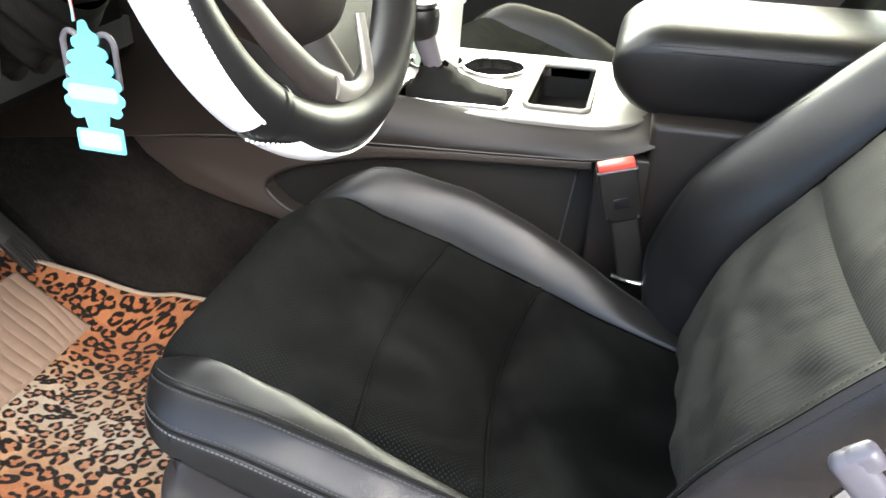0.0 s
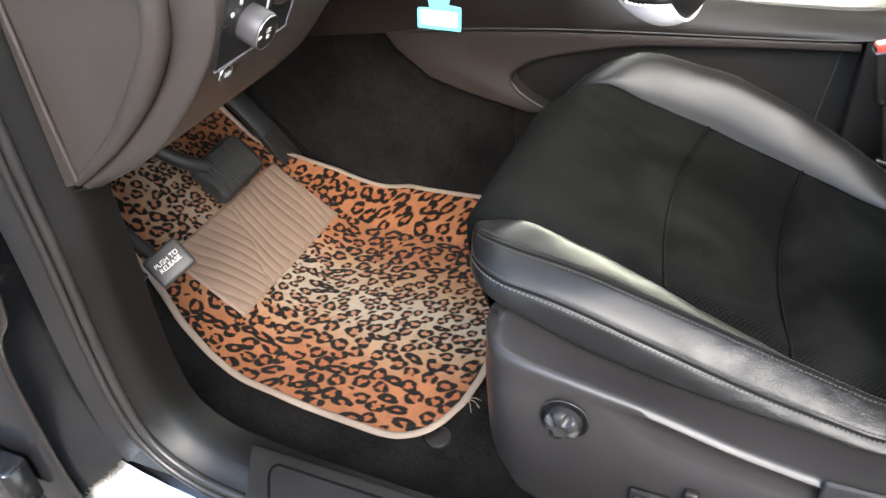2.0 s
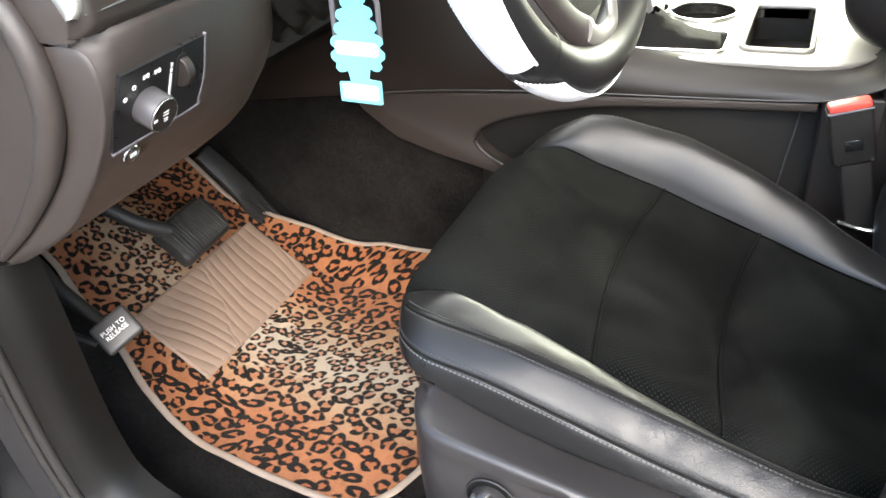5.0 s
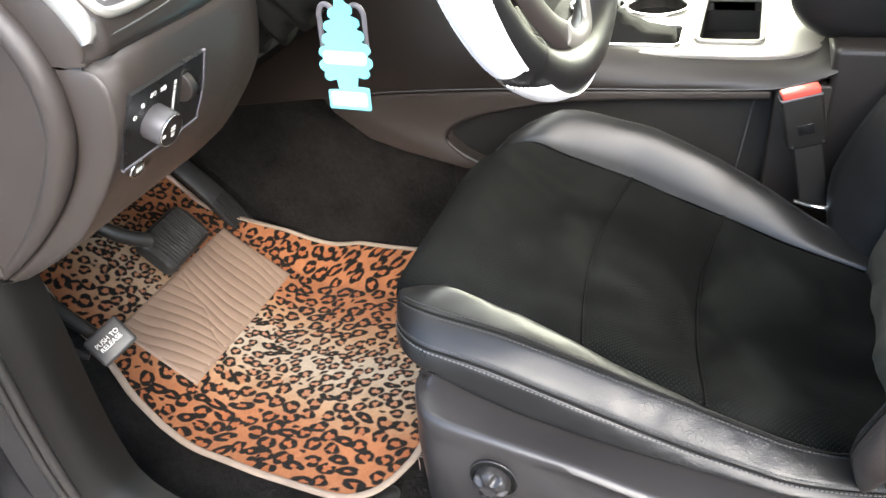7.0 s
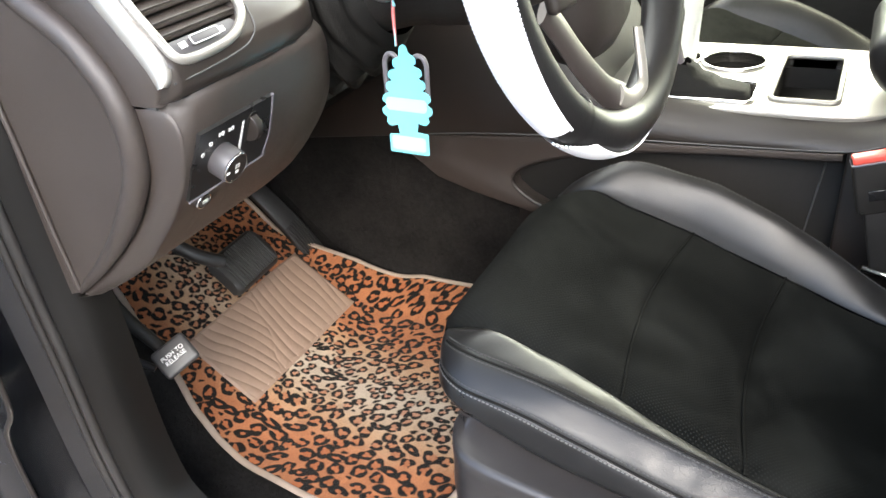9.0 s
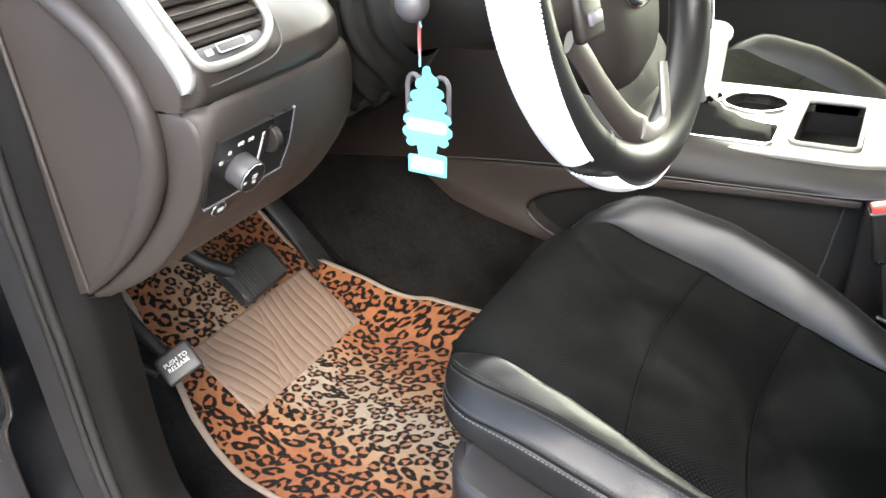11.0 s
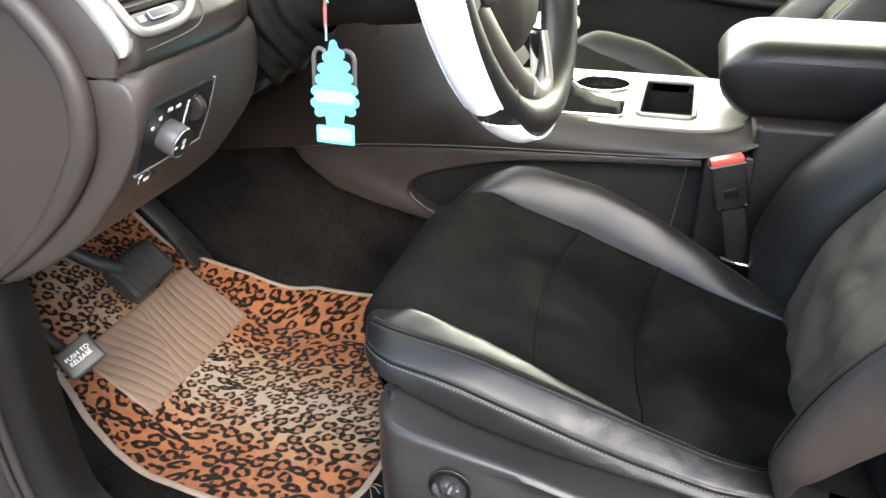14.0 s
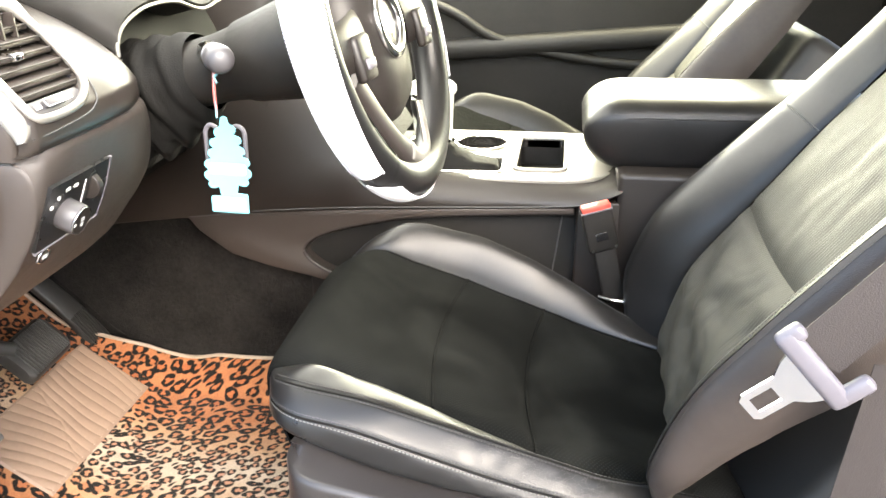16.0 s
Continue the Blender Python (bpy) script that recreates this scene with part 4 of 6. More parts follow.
# hub, spokes
bm = bmesh.new()
rows = []
for d, sx, sz in ((-0.06, 0.070, 0.080), (-0.03, 0.082, 0.095), (-0.008, 0.078, 0.092), (0.008, 0.062, 0.074), (0.014, 0.03, 0.036), (0.015, 0.002, 0.002)):
    rows.append([WC + NW * d + WS * (sx * math.copysign(abs(math.cos(a)) ** 0.75, math.cos(a))) + DW * (sz * math.copysign(abs(math.sin(a)) ** 0.85, math.sin(a)) + 0.012) for a in (2 * math.pi * q / 40 for q in range(40))])
sheet(bm, rows, closed_v=True)
hub = part("hub", bm, TRIM, steer, "dark airbag cover")
bm = bmesh.new()
ell = [WC + NW * 0.0155 + WS * (0.034 * math.cos(a)) + DW * (0.033 * math.sin(a) - 0.002) for a in (2 * math.pi * q / 36 for q in range(36))]
tube(bm, ell, 0.0075, 10, flat=0.6, closed=True, up=NW)
part("emblem", bm, CHROME, hub, "plain bright oval ring")


def spoke(a0, a1, name, mat, w0, w1, lift=0.0):
    th = radians(a0)
    out = DW * math.cos(th) - WS * math.sin(th)
    th2 = radians(a1)
    end = DW * math.cos(th2) - WS * math.sin(th2)
    side = out.cross(NW)
    bm = bmesh.new()
    rows = []
    for u in (0.0, 0.25, 0.5, 0.75, 1.0):
        c = WC + out * (0.07 * (1 - u)) + end * ((R - 0.008) * u) + NW * (0.012 * (1 - u) * u * 2 + lift + 0.004)
        w = w0 + (w1 - w0) * u
        rows.append([c + side * (w * math.cos(a)) + NW * (0.007 * math.sin(a)) for a in (2 * math.pi * q / 14 for q in range(14))])
    sheet(bm, rows, closed_v=True)
    return part(name, bm, mat, steer)


spoke(88, 88, "spoke", TRIM, 0.030, 0.022)
spoke(-88, -88, "spoke", TRIM, 0.030, 0.022)


def frame_line(points, lift=0.006):
    return smooth_line([WC + WS * a + DW * d + NW * lift for a, d in points], 5)


part("lower_spoke", tube(bmesh.new(), frame_line([(-0.122, 0.036), (-0.106, 0.056), (-0.085, 0.087), (-0.051, 0.125), (-0.018, 0.146)]), lambda u: 0.0135 + 0.003 * u, 14, flat=0.32, up=NW), BRONZE, steer, "satin dark silver lower spoke")
part("spoke_bridge", tube(bmesh.new(), frame_line([(-0.030, 0.138), (-0.012, 0.149), (0.010, 0.152), (0.029, 0.145), (0.038, 0.118), (0.043, 0.096)], 0.009), lambda u: 0.0105 - 0.003 * u, 12, flat=0.5, up=NW), SILVER, steer, "satin silver bridge between the lower spokes")
for s in (1, -1):
    pad = part("button_pad", boxed((-0.020, -0.024, 0), (0.020, 0.022, 0.012), 0.005, None), TRIM, steer)
    pad.data.transform(Matrix.Translation(WC - WS * (0.108 * s) + NW * 0.010 + DW * 0.018) @ Matrix((WS, -DW, NW)).transposed().to_4x4())
    part("button", framed(boxed((-0.010, -0.013, 0.010), (0.012, -0.002, 0.015), 0.002), Matrix.Translation(WC - WS * (0.108 * s) + NW * 0.010 + DW * 0.018) @ Matrix((WS, -DW, NW)).transposed().to_4x4()), GREY, pad)

# ---- floor mat ----
MAT_X = (-0.76, -0.70, -0.65, -0.615, -0.56, -0.53, -0.49, -0.437, -0.40, -0.267, -0.139, -0.115, -0.092, -0.074, -0.060, -0.050, -0.044)
MAT_L = (-0.10, -0.10, -0.105, -0.118, -0.126, -0.138, -0.158, -0.172, -0.178, -0.193, -0.202, -0.200, -0.190, -0.172, -0.146, -0.112, -0.060)


def mat_height(x, y):
    z = floor_height(x) + 0.003
    if y > 0.245:
        z += 0.055 * min(1.0, (y - 0.245) / 0.085) ** 1.15
    return z + 0.0025 * noise.noise((x * 9, y * 9, 0.3))


def mat_row(x, n=40):
    lo = interp(x, MAT_X, MAT_L)
    hi = interp(x, (-0.76, -0.60, -0.54, -0.465, -0.33, -0.1, -0.044), (0.225, 0.235, 0.268, 0.297, 0.325, 0.325, 0.325))
    return [(x, lo + (hi - lo) * j / n, mat_height(x, lo + (hi - lo) * j / n)) for j in range(n + 1)]


mat_thing = thing("floor_mat", (-0.3, 0.05, 0.0), "leopard print plush car mat with beige edging", "floor mat")
xs = [-0.76 + 0.002 * i for i in range(351)] + [-0.058, -0.056, -0.054, -0.052, -0.050, -0.048, -0.046, -0.044]
rows = [mat_row(x, 260) for x in xs]
bm = bmesh.new()
sheet(bm, rows)
plush = part("plush", bm, LEOPARD, mat_thing)
part("backing", sheet_of([[(a, b, c - 0.006) for a, b, c in mat_row(x)] for x in xs[::8] + [-0.044]]), RUBBER, mat_thing, "dark rubber backing")


def leopard_fields(points):
    """Spot print over the points of the mat: how far each lies inside a dark mark, and inside a rosette's middle."""
    rng = np.random.default_rng(11)
    u = points[:, 0] - 0.9 * np.maximum(0.0, points[:, 2] - 0.02)
    v = points[:, 1]
    ink, core = np.full(len(u), -0.01), np.full(len(u), -0.01)
    order = np.argsort(u)
    su = u[order]

    def around(cx, cy, reach):
        lo, hi = np.searchsorted(su, (cx - reach, cx + reach))
        near = order[lo:hi]
        return near[np.abs(v[near] - cy) < reach]

    def scale_at(cx, cy):
        """Spots are smallest along the pale middle and largest at the sides."""
        pale = math.exp(-((cy - 0.06) / 0.085) ** 2)
        return 1.0 - 0.36 * pale

    def heading(cx, cy):
        return 0.25 + 0.9 * noise.noise((cx * 5.0, cy * 5.0, 7.0))

    # rosettes, thrown so that none crowds another
    done = []
    for _ in range(9000):
        cx, cy = rng.uniform(-1.08, -0.03), rng.uniform(-0.22, 0.34)
        size = scale_at(cx, cy) * rng.uniform(0.85, 1.15)
        if any((cx - a) ** 2 + (cy - b) ** 2 < (0.0117 * (size + c)) ** 2 for a, b, c in done):
            continue
        done.append((cx, cy, size))
    for cx, cy, size in done:
        near = around(cx, cy, 0.034)
        if not len(near):
            continue
        turn = heading(cx, cy) + rng.uniform(-0.3, 0.3)
        streaky = rng.uniform() < (0.22 if cy < -0.08 else 0.06)
        long, wide = (1.30, 0.58) if streaky else (rng.uniform(1.0, 1.18), rng.uniform(0.84, 1.0))
        du, dv = u[near] - cx, v[near] - cy
        a = (du * math.cos(turn) + dv * math.sin(turn)) / long
        b = (dv * math.cos(turn) - du * math.sin(turn)) / wide
        th, rho = np.arctan2(b, a), np.hypot(a, b)
        p = rng.uniform(0, 6.28, 5)
        r0 = 0.0099 * size * (1 + 0.08 * np.sin(2 * th + p[0]) + 0.07 * np.sin(3 * th + p[1]))
        thick = 0.0038 * size * (1.0 + 0.26 * np.sin(2 * th + p[2]) + 0.36 * np.sin(3 * th + p[3]) + 0.22 * np.sin(5 * th + p[4]))
        gap = np.abs((th - p[0] + math.pi) % (2 * math.pi) - math.pi)
        thick = np.where(gap < rng.uniform(-0.3, 0.5), thick - 0.005 * size, thick)
        if streaky:
            thick = thick + 0.0022
        ink[near] = np.maximum(ink[near], np.minimum(thick, 0.0056) - np.abs(rho - r0))
        core[near] = np.maximum(core[near], r0 - rho)
    # small solid marks in the gaps
    for _ in range(9000):
        cx, cy = rng.uniform(-1.08, -0.03), rng.uniform(-0.22, 0.34)
        near = around(cx, cy, 0.016)
        if len(near) < 20:
            continue
        size = scale_at(cx, cy) * rng.uniform(0.0030, 0.0056)
        turn, long = heading(cx, cy) + rng.uniform(-0.6, 0.6), rng.uniform(1.2, 2.2)
        du, dv = u[near] - cx, v[near] - cy
        a = (du * math.cos(turn) + dv * math.sin(turn)) / long
        b = dv * math.cos(turn) - du * math.sin(turn)
        th = np.arctan2(b, a)
        inside = size * (1 + 0.25 * np.sin(2 * th + cx * 900) + 0.2 * np.sin(3 * th + cy * 700)) - np.hypot(a, b)
        spot = inside > -0.0020
        if (ink[near][spot] > -0.0008).any() or (core[near][spot] > -0.002).any():
            continue
        ink[near] = np.maximum(ink[near], inside)
    return ink, core


spots = leopard_fields(np.array([p for row in rows for p in row]))
for title, values in zip(("ink", "core"), spots):
    field = plush.data.attributes.new(title, "FLOAT", "POINT")
    field.data.foreach_set("value", values.astype(np.float32))
rows = [mat_row(x) for x in xs[::6] + xs[-6:]]
edge = [row[0] for row in rows] + rows[-1][1:] + [row[-1] for row in rows[::-1]][1:]
part("binding", tube(bmesh.new(), [(a, b, c + 0.001) for a, b, c in edge], 0.0056, 14, flat=0.5), BINDING, mat_thing, "beige cloth edging")
for k, (ex, ey) in enumerate(((0.026, -0.010), (0.018, -0.022), (0.024, 0.004))):
    part("loose_thread", tube(bmesh.new(), smooth_line([(-0.05, -0.105, 0.006), (-0.05 + ex * 0.6, -0.105 + ey * 0.4, 0.014), (-0.05 + ex, -0.105 + ey, 0.009)], 4), 0.0006, 5), BINDING, mat_thing)
# heel pad with raised ribs, a chevron in its middle
PADX, PADY = (-0.558, -0.434), (-0.083, 0.226)


def pad_point(u, v):
    x = PADX[0] + (PADX[1] - PADX[0]) * u
    y = PADY[0] + (PADY[1] - PADY[0]) * v
    # two runs of ribs that meet along a slanting line
    meet = v - 0.56 + 0.30 * u + 0.015 * math.sin(u * 9)
    wobble = 0.22 * math.sin(u * 5 + v * 9) + 0.15 * noise.noise((u * 3, v * 9, 0.0))
    first = abs(math.sin(math.pi * (v * 17 + 0.9 * u + wobble)))
    other = abs(math.sin(math.pi * (v * 17 - 2.3 * u + wobble)))
    rib = (first if meet > 0 else other) * min(1.0, abs(meet) / 0.02 + 0.4)
    rim = min(1, min(u, 1 - u) / 0.03, min(v, 1 - v) / 0.012)
    return (x, y, mat_height(x, y) + 0.002 + 0.0022 * rib**0.6 * rim + 0.002 * rim)


bm = bmesh.new()
sheet(bm, [[pad_point(i / 60, j / 240) for j in range(241)] for i in range(61)])
pad = part("heel_pad", bm, BEIGE, mat_thing, "beige ribbed rubber heel pad")
line = [(Vector((x, y, mat_height(x, y) + 0.004)), Vector((0, 0, 1))) for x, y in [(PADX[0] + 0.004 + 0.116 * k / 30, PADY[0] + 0.004) for k in range(31)] + [(PADX[1] - 0.004, PADY[0] + 0.004 + 0.30 * k / 60) for k in range(61)] + [(PADX[1] - 0.004 - 0.116 * k / 30, PADY[1] - 0.004) for k in range(31)] + [(PADX[0] + 0.004, PADY[1] - 0.004 - 0.30 * k / 60) for k in range(61)]]
stitches("stitching", line, pad, 0.007, 0.0012, 0.0, BINDING)

# ---- pedals ----
brake = thing("brake_pedal", (-0.48, 0.03, 0.20), "black ribbed rubber brake pedal on a bent arm", "pedal")
bt = Matrix.Translation((-0.484, 0.030, 0.246)) @ Matrix.Rotation(radians(4), 4, "Z") @ Matrix.Rotation(radians(46), 4, "Y")
part("arm", tube(bmesh.new(), smooth_line([(-0.495, -0.012, 0.262), (-0.53, -0.050, 0.300), (-0.60, -0.075, 0.38), (-0.68, -0.08, 0.6)], 6), 0.0115, 10), RUBBER, brake)


def pedal_skin(half_long, half_wide, sag, deep):
    """A rubber pad bowed across its width, thick at its rim; x up the pad, y across, z towards the foot."""
    rows = []
    for i in range(25):
        y = -half_wide + 2 * half_wide * i / 24
        tight = math.sqrt(max(0.0, 1 - max(0.0, (abs(y) - half_wide + 0.012) / 0.012) ** 2))
        r = half_long - 0.010 + 0.010 * tight
        z = -sag * (y / half_wide) ** 2
        rows.append([(a, y, z + h) for a, h in ((-r, -deep), (-r - 0.001, -0.004), (-r + 0.004, 0.003), (-r * 0.5, 0.005), (r * 0.5, 0.005), (r - 0.004, 0.003), (r + 0.001, -0.004), (r, -deep))])
    bm = bmesh.new()
    got = sheet(bm, rows, closed_v=True)
    bm.faces.new(got[0][::-1])
    bm.faces.new(got[-1])
    return bm


pedal_pad = part("pad", framed(pedal_skin(0.037, 0.057, 0.006, 0.016), bt), RUBBER, brake)
for k in range(16):
    y = -0.046 + 0.0061 * k
    z = -0.006 * (y / 0.054) ** 2
    part("rib", framed(boxed((-0.032, y - 0.0017, z + 0.002), (0.032, y + 0.0017, z + 0.0085), 0.001), bt), RUBBER, pedal_pad)
gas = thing("accelerator_pedal", (-0.554, 0.27, 0.10), "long black ribbed accelerator pedal", "pedal")
g_up, g_low = Vector((-0.605, 0.235, 0.240)), Vector((-0.533, 0.268, 0.100))
gx = (g_low - g_up).normalized()
gy = Vector((0.86, -0.26, 0.44)).cross(gx).normalized()
gt = Matrix((gx, gy, gx.cross(gy))).transposed().to_4x4()
gt.translation = g_up.lerp(g_low, 0.43)
bm = bmesh.new()
rows = []
for i in range(15):
    u = -0.10 + 0.19 * i / 14
    w = 0.018 + 0.006 * i / 14
    z = -1.3 * (u - 0.01) ** 2
    rows.append([(u, -w, z - 0.010), (u, -w, z + 0.002), (u, -w + 0.003, z + 0.004), (u, w - 0.003, z + 0.004), (u, w, z + 0.002), (u, w, z - 0.010)])
got = sheet(bm, rows, closed_v=True)
bm.faces.new(got[-1])
bm.faces.new(got[0][::-1])
gpad = part("pad", framed(bm, gt), RUBBER, gas)
for k in range(7):
    y = -0.0165 + 0.0055 * k
    bm = bmesh.new()
    sheet(bm, [[(u, y - 0.0015, 0.003 - 1.3 * (u - 0.01) ** 2), (u, y - 0.0010, 0.0068 - 1.3 * (u - 0.01) ** 2), (u, y + 0.0010, 0.0068 - 1.3 * (u - 0.01) ** 2), (u, y + 0.0015, 0.003 - 1.3 * (u - 0.01) ** 2)] for u in (0.0, 0.015, 0.03, 0.045, 0.06, 0.075, 0.086)])
    part("rib", framed(bm, gt), RUBBER, gpad)
part("hinge", boxed((-0.585, 0.246, 0.100), (-0.545, 0.296, 0.116), 0.004), RUBBER, gas)
park = thing("parking_brake_pedal", (-0.38, -0.244, 0.25), "black parking brake pedal with white lettering", "pedal")
part("arm", tube(bmesh.new(), smooth_line([(-0.402, -0.224, 0.250), (-0.436, -0.228, 0.280), (-0.47, -0.236, 0.325), (-0.52, -0.235, 0.40), (-0.55, -0.235, 0.52)], 6), lambda u: 0.008 + 0.005 * u, 10), SOFTTRIM, park)
part("cable", tube(bmesh.new(), smooth_line([(-0.425, -0.242, 0.240), (-0.465, -0.255, 0.268), (-0.50, -0.262, 0.33), (-0.52, -0.262, 0.42)], 6), 0.005, 8), RUBBER, park)
# tag frame: x along the words, y up the words
wx = Vector((0.44, 0.80, 0.36)).normalized()
wn = Vector((0.45, -0.55, 0.70)).normalized()
wy = wn.cross(wx).normalized()
wn = wx.cross(wy).normalized()
PT = Matrix((wx, wy, wn)).transposed().to_4x4()
PT = PT @ Matrix.Scale(0.70, 4)
PT.translation = (-0.384, -0.236, 0.270)
tag = part("pad", framed(boxed((-0.037, -0.031, -0.012), (0.037, 0.031, 0.006), 0.007, None, 3), PT), surface("worn_grey_rubber", (0.035, 0.034, 0.034), 0.5, grain=0.2, wear=0.2), park)
lettering("lettering", "PUSH TO\nRELEASE", 0.0122, PT @ Matrix.Translation((0, 0, 0.0064)), INK, tag)

# ---- centre console ----
console = thing("centre_console", (0.2, 0.49, 0.1), "dark plastic centre console with a satin silver top plate", "console", kind="structure")


def wrap(x):
    """How far the side panel's top turns inward round the rear corner of the plate."""
    return interp(x, (0.36, 0.40, 0.432, 0.448), (0.0, 0.010, 0.048, 0.10))


line = [(-0.60, 0.340), (-0.36, 0.371), (-0.20, 0.390), (-0.04, 0.403), (0.10, 0.410), (0.25, 0.416), (0.37, 0.423), (0.40, 0.428), (0.432, 0.442), (0.448, 0.450)]
top = [(-0.60, 0.86), (-0.36, 0.86), (-0.20, 0.80), (-0.09, 0.66), (0.03, 0.470), (0.25, 0.450), (0.36, 0.448), (0.40, 0.449), (0.432, 0.456), (0.448, 0.462)]
bm = bmesh.new()
sheet(bm, [[(a, 0.302, b - 0.004), (a, 0.298, b), (a, 0.302, b + (d - b) * 0.35), (c, 0.318 + wrap(c) * 0.4, b + (d - b) * 0.75), (c, 0.334 + wrap(c), d), (c, 0.350 + wrap(c), d + 0.001)] for (a, b), (c, d) in zip(line, top)])
part("side_panel", bm, TRIM, console, "satin dark upper side panel")
front = [(-0.335, 0.371), (-0.316, 0.345), (-0.257, 0.301), (-0.19, 0.281), (-0.13, 0.268), (-0.085, 0.258), (-0.05, 0.262), (-0.088, 0.280), (-0.112, 0.300), (-0.117, 0.316), (-0.108, 0.331), (-0.085, 0.347), (-0.045, 0.362), (0.02, 0.378), (0.084, 0.390), (0.20, 0.400), (0.37, 0.409), (0.37, 0.418), (0.10, 0.405), (-0.04, 0.398), (-0.20, 0.385)]
bm = bmesh.new()
sheet(bm, [[(c, 0.349, d), (c, 0.42, d + 0.004), (c, 0.645, d + 0.004)] for c, d in top[1:5]])
part("stack_face", bm, SOFTTRIM, console)
part("lower_panel", prism(bmesh.new(), front, "y", 0.3015, 0.34, 0.0015), PLASTIC, console)
part("lower_core", boxed((-0.12, 0.335, 0.0), (0.95, 0.66, 0.405), 0.004), SOFTTRIM, console)
part("pocket_lip", tube(bmesh.new(), smooth_line([(a, 0.306, b) for a, b in front[6:17]], 5), 0.005, 8), TRIM, console)
part("front_deck", boxed((-0.20, 0.338, 0.40), (0.050, 0.645, 0.452), 0.004), SOFTTRIM, console)
part("front_core", boxed((-0.60, 0.345, 0.0), (-0.10, 0.65, 0.44), 0.01), CARPET, console)
part("rear_base", boxed((0.375, 0.3015, 0.10), (0.46, 0.66, 0.43), 0.004), TRIM, console)
part("rear_box", boxed((0.440, 0.3000, 0.10), (0.98, 0.668, 0.482), 0.010, None, 4), TRIM, console)
part("seam", tube(bmesh.new(), smooth_line([(-0.33, 0.2990, 0.3725), (-0.20, 0.2982, 0.3905), (-0.04, 0.2982, 0.4035), (0.10, 0.2982, 0.4105), (0.25, 0.2982, 0.4165), (0.371, 0.2982, 0.4235), (0.41, 0.2985, 0.434)], 5), 0.0012, 6), BODY, console)
part("seam", tube(bmesh.new(), [(0.352, 0.333, 0.40), (0.335, 0.333, 0.26)], 0.0016, 6), BODY, console)


def with_holes(bm, cutters):
    """The solid less the cutters."""
    me = bpy.data.meshes.new("solid")
    bm.to_mesh(me)
    ob = new("solid", me)
    made = []
    for c in cutters:
        bmesh.ops.recalc_face_normals(c, faces=c.faces)
        cm = bpy.data.meshes.new("cutter")
        c.to_mesh(cm)
        co = new("cutter", cm)
        mod = ob.modifiers.new("cut", "BOOLEAN")
        mod.operation, mod.object, mod.solver = "DIFFERENCE", co, "EXACT"
        made.append(co)
    bpy.context.view_layer.update()
    done = bpy.data.meshes.new_from_object(ob.evaluated_get(bpy.context.evaluated_depsgraph_get()))
    for o in (ob, *made):
        bpy.data.objects.remove(o)
    out = bmesh.new()
    out.from_mesh(done)
    return out


plate_line = [(p.x, p.y) for p in smooth_line([(0.052, 0.336, 0), (0.12, 0.334, 0), (0.25, 0.334, 0), (0.36, 0.340, 0), (0.42, 0.365, 0), (0.442, 0.42, 0), (0.445, 0.55, 0), (0.43, 0.62, 0), (0.36, 0.640, 0), (0.12, 0.645, 0), (0.052, 0.645, 0)], 5)]
slab = bmesh.new()
prism(slab, plate_line, "z", 0.440, 0.456, 0.0025)
bmesh.ops.recalc_face_normals(slab, faces=slab.faces)
cuts = [prism(bmesh.new(), rounded(0.307, 0.484, 0.088, 0.200, 0.012), "z", 0.30, 0.50), disc(bmesh.new(), (0.187, 0.545, 0.42), (0, 0, 1), 0.050, 0.2, 40), disc(bmesh.new(), (0.088, 0.548, 0.42), (0, 0, 1), 0.046, 0.2, 40), prism(bmesh.new(), rounded(0.155, 0.405, 0.165, 0.085, 0.012), "z", 0.30, 0.50)]
part("top_plate", with_holes(slab, cuts), SILVER, console, "satin silver top plate", smooth=False)


def well(name, outline, depth, mat, z=0.455):
    bm = bmesh.new()
    n = len(outline)
    hi = [bm.verts.new((a, b, z)) for a, b in outline]
    lo = [bm.verts.new((a, b, z - depth)) for a, b in outline]
    for i in range(n):
        bm.faces.new((hi[i], hi[(i + 1) % n], lo[(i + 1) % n], lo[i]))
    bm.faces.new(lo)
    return part(name, bm, mat, console)


part("bin_rim", tube(bmesh.new(), [(a, b, 0.4575) for a, b in rounded(0.307, 0.484, 0.091, 0.203, 0.013)], 0.0042, 8, closed=True), SILVER, console, "bright raised rim of the bin")
well("bin", rounded(0.307, 0.484, 0.088, 0.200, 0.012), 0.09, SOFTTRIM)
ring = [(0.187 + 0.050 * math.cos(a), 0.545 + 0.050 * math.sin(a)) for a in (2 * math.pi * k / 40 for k in range(40))]
well("cup_holder", ring, 0.075, SOFTTRIM)
part("cup_holder_rim", tube(bmesh.new(), [(a, b, 0.4575) for a, b in ring], 0.0035, 8, closed=True), CHROME, console, "chrome cup holder rim")
ring = [(0.088 + 0.046 * math.cos(a), 0.548 + 0.046 * math.sin(a)) for a in (2 * math.pi * k / 40 for k in range(40))]
well("cup_holder", ring, 0.075, SOFTTRIM)
part("cup_holder_rim", tube(bmesh.new(), [(a, b, 0.4575) for a, b in ring], 0.0035, 8, closed=True), CHROME, console, "chrome cup holder rim")
well("lever_slot", rounded(0.155, 0.405, 0.165, 0.085, 0.012), 0.02, SOFTTRIM)

